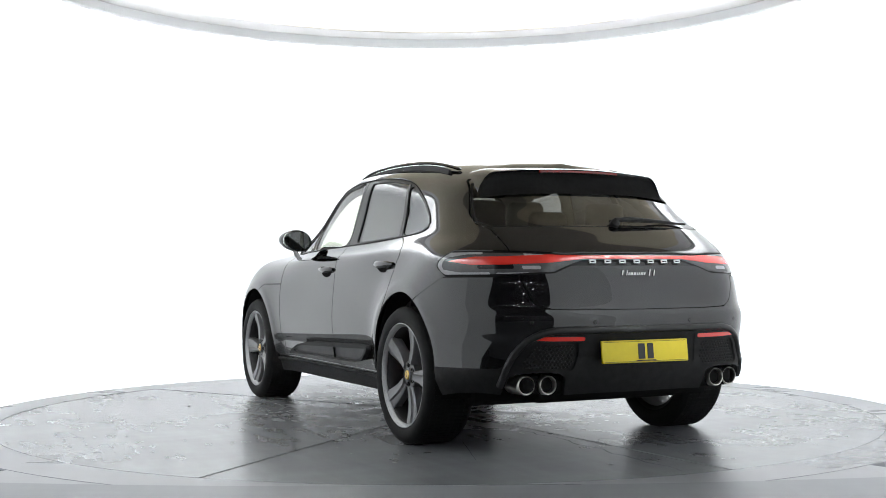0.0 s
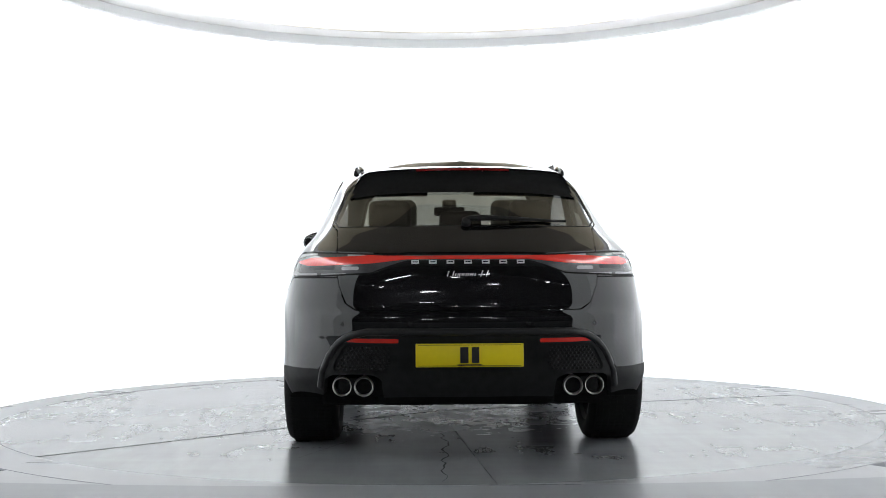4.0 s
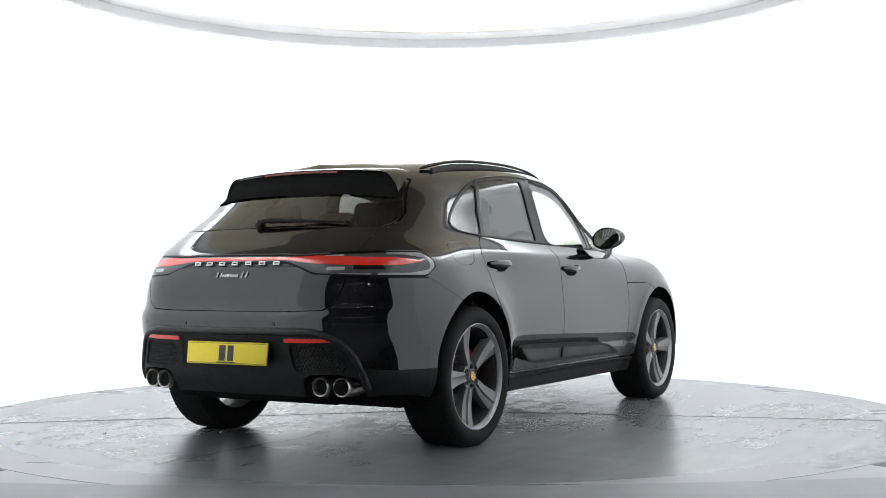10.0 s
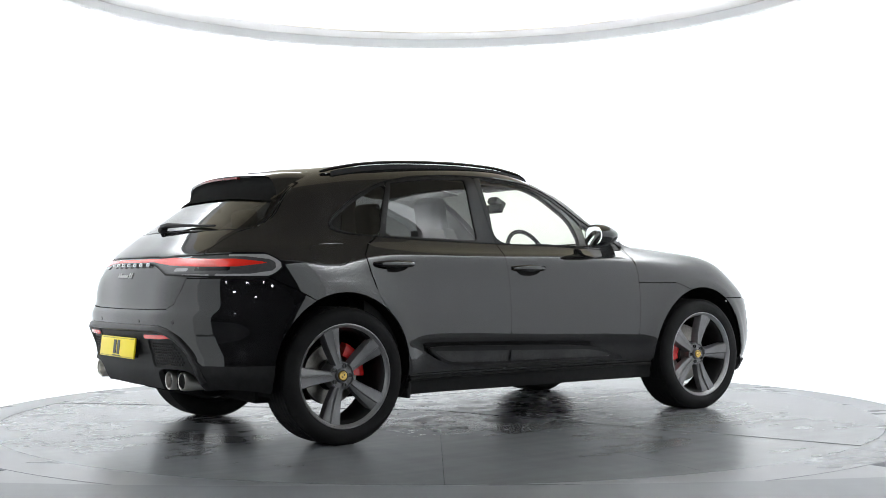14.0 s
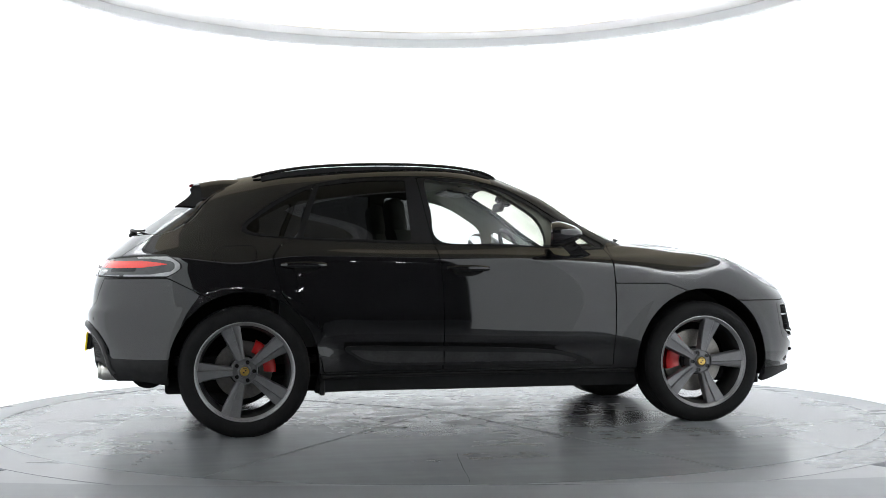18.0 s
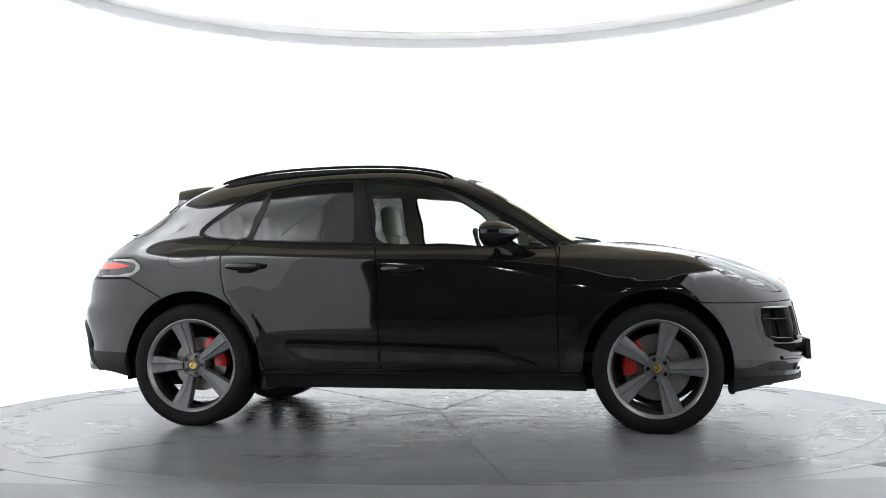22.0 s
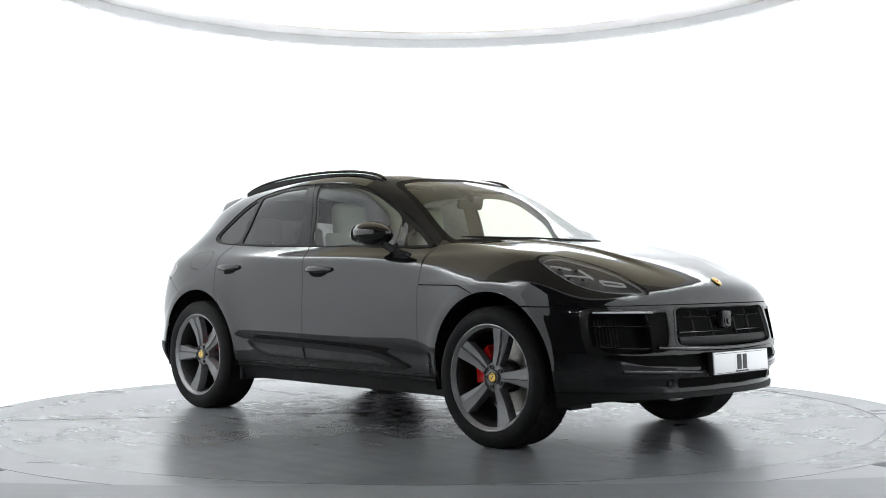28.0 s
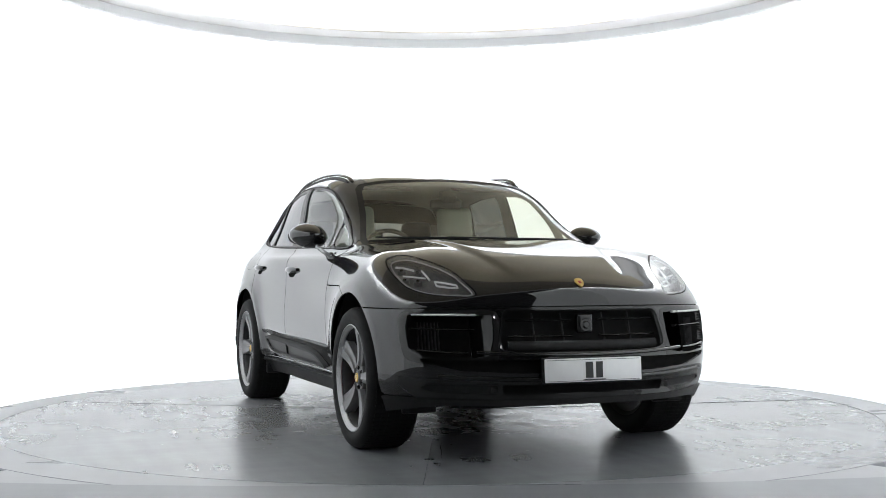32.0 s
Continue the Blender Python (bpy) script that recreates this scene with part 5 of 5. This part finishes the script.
# ---- exhausts ----
for s in (-1, 1):
    for yy in (.517, .625):
        bm = lathe([(.0385, .10), (.0395, .004), (.042, -.004), (.0455, -.006), (.0485, -.002), (.0500, .012), (.0500, .14), (.0385, .14)], 40, "x")
        bmesh.ops.transform(bm, matrix=pose(-2.232 + .25 * (yy - .5), s * yy, .366), verts=bm.verts[:])
        pipe = part("tailpipe", bm, STEEL, car, "round brushed steel tailpipe", 40)
        bm = lathe([(0, .09), (.0385, .09), (.0385, .10), (0, .10)], 24, "x")
        bmesh.ops.transform(bm, matrix=pose(-2.200, s * yy, .366), verts=bm.verts[:])
        part("pipe_inside", bm, DARK, pipe)
    bm = loft([[(x + .12 * max(0, t - .4), s * (y0 + (y1 - y0) * t), z) for t, z in ((0, .405), (.1, .428), (.5, .436), (.9, .428), (1, .405), (1, .418), (.9, .444), (.5, .452), (.1, .444), (0, .418))] for x, y0, y1 in ((-2.238, .44, .70), (-2.21, .43, .71), (-2.08, .43, .72))])
    part("tailpipe_shroud", bm, SATIN, car, smooth=40)
# hex texture of the rear pockets, as small studs
for i, s in enumerate((-1, 1)):
    bm = bmesh.new()
    for r in range(8):
        for c in range(14):
            yy, zz = .395 + .0205 * c + (.010 if r % 2 else 0), .452 + .0150 * r
            if shape(MESH_POCKET, "yz")(np.array([[0, yy, zz]]))[0] < .010:
                continue
            p, n = on_skin(yy, zz, "rear")
            q = n.to_track_quat("X", "Z").to_matrix().to_4x4()
            bmesh.ops.create_cone(bm, cap_ends=True, segments=6, radius1=.0080, radius2=.003, depth=.0045, matrix=Matrix.Translation(p - n * .004) @ q @ pose(0, 0, 0, 0, 90, 0))
    tagged(part("pocket_texture", bm if s > 0 else mirrored(bm), PLASTIC, pockets[i]), kind="stuff")
# parking sensors in the bumper
for yy in (-.62, -.29, .29, .62):
    p, n = on_skin(yy, .675, "rear")
    bm = lathe([(0, .002), (.009, .002), (.011, 0), (.011, -.004), (0, -.004)], 14, "x")
    bmesh.ops.transform(bm, matrix=Matrix.Translation((p.x, yy, .675)) @ Vector((n.x, math.copysign(n.y, yy), n.z)).to_track_quat("X", "Z").to_matrix().to_4x4(), verts=bm.verts[:])
    part("parking_sensor", bm, GLOSS, car)

# ---- wheels ----
TYRE = [(.274, -.125), (.300, -.140), (.335, -.142), (.356, -.132), (.370, -.112), (.3735, -.085), (.3735, .085), (.370, .112), (.356, .132), (.335, .142), (.300, .140), (.274, .125)]


def spoke_mesh(a):
    """One flared spoke with a raised middle and a lower flank on each side; outward is +y."""
    bm = bmesh.new()
    rows = []
    for k in range(9):
        t = k / 8
        r = .068 + (.272 - .068) * t
        w = .024 + .034 * t ** 1.1
        y = .100 - .014 * math.sin(math.pi * min(1, t * 1.15)) * .6 + .019 * t
        c = w * (.30 - .16 * t)                    # crease between the broad face and the lower step
        rows.append([(-w - .006, r, y - .055), (-w - .003, r, y - .012), (-w * .93, r, y - .002), (-w * .25, r, y - .0035), (c - .003, r, y), (c + .003, r, y - .010), (w * .80, r, y - .011), (w, r, y - .016), (w + .004, r, y - .055)])
    turn = Matrix.Rotation(a, 4, "Y")
    return loft([[turn @ Vector((p[0], p[2], p[1])) for p in row] for row in rows], bm=bm)


def wheel_parts(name, wx, side, start):
    """A wheel at the car's x, on one side; start: the angle of the first spoke."""
    base = Matrix.Translation((wx, side * .818, .372)) @ Matrix.Diagonal((1, side, 1, 1))
    def placed(bm):
        bmesh.ops.transform(bm, matrix=base, verts=bm.verts[:])
        return bm
    rim = part("wheel", placed(lathe([(.274, .128), (.283, .128), (.286, .122), (.283, .116), (.272, .112), (.262, .100), (.252, .085), (.246, .04), (.240, -.06), (.25, -.11), (.274, -.125), (.268, -.05), (.270, .08)], 72, "y", closed=True)), BARREL, car, "satin grey five-spoke alloy wheel", 40)
    part("rim_lip", placed(lathe([(.272, .126), (.280, .1325), (.2865, .130), (.288, .122), (.270, .112), (.264, .105), (.262, .110)], 72, "y", closed=True)), LIP, rim, smooth=50)
    part("tyre", placed(lathe(TYRE, 72, "y")), RUBBER, rim, "black low-profile tyre", 30)
    bm = bmesh.new()
    for k in range(90):
        a = 2 * math.pi * k / 90
        for yy, sk in ((-.091, .25), (-.055, .15), (-.018, .12), (.018, -.12), (.055, -.15), (.091, -.25)):
            m = Matrix.Rotation(a, 4, "Y") @ Matrix.Translation((0, yy, .3735)) @ pose(0, 0, 0, 0, 0, math.degrees(sk))
            box(.0225, .030, .003, m, bm=bm)
    tagged(part("tread", placed(bm), RUBBER, rim), kind="stuff")
    for k in range(5):
        part("spoke", placed(spoke_mesh(radians(start) + 2 * math.pi * k / 5)), WHEEL, rim, smooth=35)
    part("hub", placed(lathe([(0, .088), (.028, .088), (.031, .099), (.036, .097), (.040, .081), (.066, .080), (.071, .088), (.076, .085), (.078, .03), (.078, -.03), (0, -.03)], 40, "y")), WHEEL, rim, smooth=40)
    part("centre_cap", placed(lathe([(0, .1035), (.022, .1035), (.0255, .100), (.026, .09), (0, .09)], 28, "y")), GOLD, rim, "gold shield centre cap", 40)
    for dx, dz, w, hh in ((.005, .005, .008, .008), (-.006, -.006, .009, .008), (0, .016, .022, .004)):
        part("cap_mark", placed(box(w, .0012, hh, pose(dx, .1038, dz))), INK, rim)
    for k in range(5):
        a = radians(start) + 2 * math.pi * (k + .5) / 5
        bm = lathe([(0, .085), (.006, .085), (.008, .091), (.0115, .091), (.0115, .06), (0, .06)], 14, "y")
        bmesh.ops.translate(bm, vec=(math.sin(a) * .054, 0, math.cos(a) * .054), verts=bm.verts[:])
        part("lug_bolt", placed(bm), GLOSS, rim, smooth=40)
    big = .195 if wx > 0 else .168
    part("brake_disc", placed(lathe([(.085, -.035), (big - .002, -.035), (big, -.040), (big, -.062), (.085, -.062)], 56, "y", closed=True)), DISC, rim, smooth=40)
    part("disc_bell", placed(lathe([(0, .01), (.075, .01), (.087, 0), (.089, -.06), (0, -.06)], 40, "y")), BARREL, rim, smooth=40)
    # caliper behind the axle on the front wheel, before it on the rear
    mid, half, low, high = (radians(160), 34, .120, .200) if wx > 0 else (radians(32), 36, .112, .184)
    bm = bmesh.new()
    secs = []
    for k in range(9):
        a = mid + radians(-half + 2 * half * k / 8)
        ring = []
        for r, y in ((low, -.014), (high - .020, -.010), (high, -.024), (high + .004, -.075), (low + .005, -.085)):
            ring.append((math.cos(a) * r, y + .036 + (.008 if 2 < k < 6 else 0), math.sin(a) * r))
        secs.append(ring)
    loft(secs, bm=bm)
    part("caliper", placed(bm), RED, rim, "red brake caliper", 40)
    return rim


for wx, start in ((1.4035, 16), (-1.4035, -18)):
    for side in (-1, 1):
        wheel_parts("wheel", wx, side, start)

# ---- arches, floor pan ----
for wx in WHEELS_X:
    for s in (-1, 1):
        bm = bmesh.new()
        rows = []
        for k in range(25):
            a = radians(-13 + 206 * k / 24)
            rows.append([(wx + math.cos(a) * .437, s * y, .375 + math.sin(a) * (.455 if math.sin(a) > 0 else .43)) for y in (.945 - .03 * abs(math.cos(a)), .60)] + [(wx + math.cos(a) * .1, s * .60, .375 + math.sin(a) * .1)])
        loft(rows, closed=False, bm=bm)
        part("arch_liner", bm, DARK, car, smooth=60)
        # lip round the arch
        rows = []
        for k in range(33):
            a = radians(-8 + 196 * k / 32)
            p, n = on_skin(wx + math.cos(a) * .442, .375 + math.sin(a) * .464, "side")
            rows.append((wx + math.cos(a) * .432, s * (p.y - .006), .375 + math.sin(a) * .454))
        part("arch_lip", tube(rows, .006, 6), PAINT, car, smooth=60)
        part("mud_flap", box(.03, .18, .09, pose(wx + (.447 if wx < 0 else .425), s * (.80 if wx < 0 else .72), .265), .008), PLASTIC, car)
part("floor_pan", box(3.6, 1.50, .10, pose(-.05, 0, .285), .02), DARK, car)
part("front_undertray", box(.40, 1.20, .06, pose(1.88, 0, .285), .02), DARK, car)
part("rear_undertray", box(.45, 1.30, .10, pose(-1.98, 0, .365), .03), DARK, car)
part("rear_silencer", lathe([(0, -.45), (.10, -.45), (.115, -.42), (.115, .42), (.10, .45), (0, .45)], 24, "y"), DARK, car, smooth=40).matrix_basis = pose(-1.95, 0, .36)
for wx in WHEELS_X:
    part("axle", tube([(wx, -.75, .36), (wx, 0, .33), (wx, .75, .36)], .05, 10), DARK, car, smooth=60)

# ---- cabin ----
part("cabin_floor", box(2.9, 1.42, .05, pose(-.35, 0, .42), .01), TRIM_DARK, car)
part("boot_floor", box(.75, 1.15, .05, pose(-1.62, 0, .80), .01), TRIM_DARK, car)
bm = loft([[(x, y, z) for x, z in ((.60, .78), (.42, .92), (.44, 1.00), (.56, 1.055), (.80, 1.085), (1.00, 1.08), (1.02, .75))] for y in (-.74, -.4, 0, .4, .74)])
part("dashboard", bm, LEATHER_DARK, car, "dark dashboard", 60)
bm = loft([[(x, y, z) for x, z in ((.50, 1.02), (.44, 1.03), (.45, 1.075), (.55, 1.095), (.66, 1.08))] for y in (-.55, -.45, -.35, -.22)])
part("instrument_hood", bm, LEATHER_DARK, car, smooth=60)
part("centre_console", box(.95, .26, .30, pose(.05, 0, .62, 0, -6, 0), .03), TRIM_DARK, car)
ring = [(.185 * math.cos(a), .185 * math.sin(a)) for a in [2 * math.pi * k / 40 for k in range(41)]]
tilt = pose(.35, -.37, 1.035, 0, -24, 0)
wheel = part("steering_wheel", tube([tilt @ Vector((0, a, b)) for a, b in ring], .014, 8), LEATHER_DARK, car, "dark leather steering wheel", 60)
part("steering_hub", box(.05, .13, .11, tilt @ pose(.02, 0, 0), .02), LEATHER_DARK, wheel)
for a in (0, 180, 270):
    part("steering_spoke", tube([tilt @ Vector((.01, .05 * math.cos(radians(a)), .05 * math.sin(radians(a)))), tilt @ Vector((0, .18 * math.cos(radians(a)), .18 * math.sin(radians(a))))], .013, 6), LEATHER_DARK, wheel)
part("inner_mirror", box(.03, .22, .065, pose(.35, 0, 1.375, 0, 15, 0), .014), TRIM_DARK, car)
part("mirror_sensor", box(.10, .10, .05, pose(.385, 0, 1.420, 0, 28, 0), .015), TRIM_DARK, car)
for s in (-1, 1):
    part("sun_visor", box(.15, .36, .016, pose(.10, s * .34, 1.490, 0, 10, 0), .006), TRIM_DARK, car)


def seat(x, y, width, tall, mat):
    bm = loft([[(x + dx, y + w * width / 2, z) for dx, z in prof] for w, prof in (
        (-1, ((.10, .62), (.27, .66), (.26, .72), (-.20, .70), (-.24, .62))), (-.8, ((.08, .58), (.29, .62), (.29, .73), (-.20, .70), (-.26, .58))),
        (0, ((.08, .58), (.29, .62), (.28, .70), (-.20, .66), (-.26, .58))), (.8, ((.08, .58), (.29, .62), (.29, .73), (-.20, .70), (-.26, .58))), (1, ((.10, .62), (.27, .66), (.26, .72), (-.20, .70), (-.24, .62))))])
    ob = part("seat", bm, mat, car, "pale grey leather seat" if mat is LEATHER else "dark leather seat", 60)
    secs = []
    for k in range(8):
        t = k / 7
        z = .64 + tall * t
        cx = x - .22 - .17 * t
        w = width / 2 * (1 - .30 * t ** 2.2)
        secs.append([(cx - .06, y - w, z), (cx + .03, y - w * .95, z), (cx + .055, y - w * .78, z), (cx + .03, y - w * .5, z), (cx + .02, y, z), (cx + .03, y + w * .5, z), (cx + .055, y + w * .78, z), (cx + .03, y + w * .95, z), (cx - .06, y + w, z), (cx - .09, y, z)])
    part("backrest", loft(secs), mat, ob, smooth=60)
    bm = box(.11, .26, .24, pose(x - .415, y, .64 + tall + .085, 0, -8, 0), .05, 4) if mat is LEATHER else box(.10, .24, .17, pose(x - .425, y, .64 + tall + .115, 0, -8, 0), .04, 3)
    part("headrest", bm, mat, ob, smooth=50)
    for dy in (-.055, .055) if mat is LEATHER_DARK else ():
        part("headrest_post", tube([(x - .41, y + dy, .60 + tall), (x - .42, y + dy, .70 + tall)], .007, 6), STEEL, ob)
    return ob


for y in (-.37, .37):
    seat(-.02, y, .50, .56, LEATHER)
for y in (-.40, .40):
    seat(-.92, y, .62, .50, LEATHER_DARK)
seat(-.93, 0, .30, .44, LEATHER_DARK)

# pale lining inside the pillars and roof, dark inside the doors
inner = whole_skin()
inner.take(lambda v: 1.10 - v[:, 2])
FRONT_HOLE = [(x - .10 * max(0, x) / .5, z - .022 * max(0, min(1, (z - 1.2) / .2))) for x, z in FRONT_GLASS]
for f in (both_of(shape(FRONT_HOLE), SIDE), both_of(shape(REAR_GLASS), SIDE), both_of(shape(QUARTER_GLASS), SIDE), both_of(shape(CORNER), SIDE), both_of(shape(SCREEN, "xy"), lambda v: v[:, 2] - 1.09), both_of(shape(REAR_SCREEN, "yz"), REAR), lambda v: v[:, 0] - .80, lambda v: -1.98 - v[:, 0]):
    inner.take(grown(f, .012))
panel("headliner", inner, HEADLINER, car, push=-.035, rim=-.030, label="pale grey cloth lining")
for s in (-1, 1):
    bm = loft([[(x, s * y, z) for x, y, z in ((x0, .80 - dy, 1.09), (x0, .77 - dy, 1.085), (x0, .75 - dy, .90), (x0, .77 - dy, .50), (x0, .83, .50))] for x0, dy in ((-1.2, .03), (-.9, 0), (.4, 0), (.8, .03))])
    part("door_trim", bm, TRIM_DARK, car, smooth=60)


def motions():
    """The table turns, and the car on it."""
    rows_t, rows_c = [], []
    for t, a in TURN:
        r = Matrix.Rotation(radians(a), 4, "Z")
        rows_t.append((float(t), r))
        rows_c.append((float(t), r @ Matrix.Translation((-AXIS_ON_CAR[0], -AXIS_ON_CAR[1], 0))))
    walk(table, rows_t)
    walk(car, rows_c)


motions()
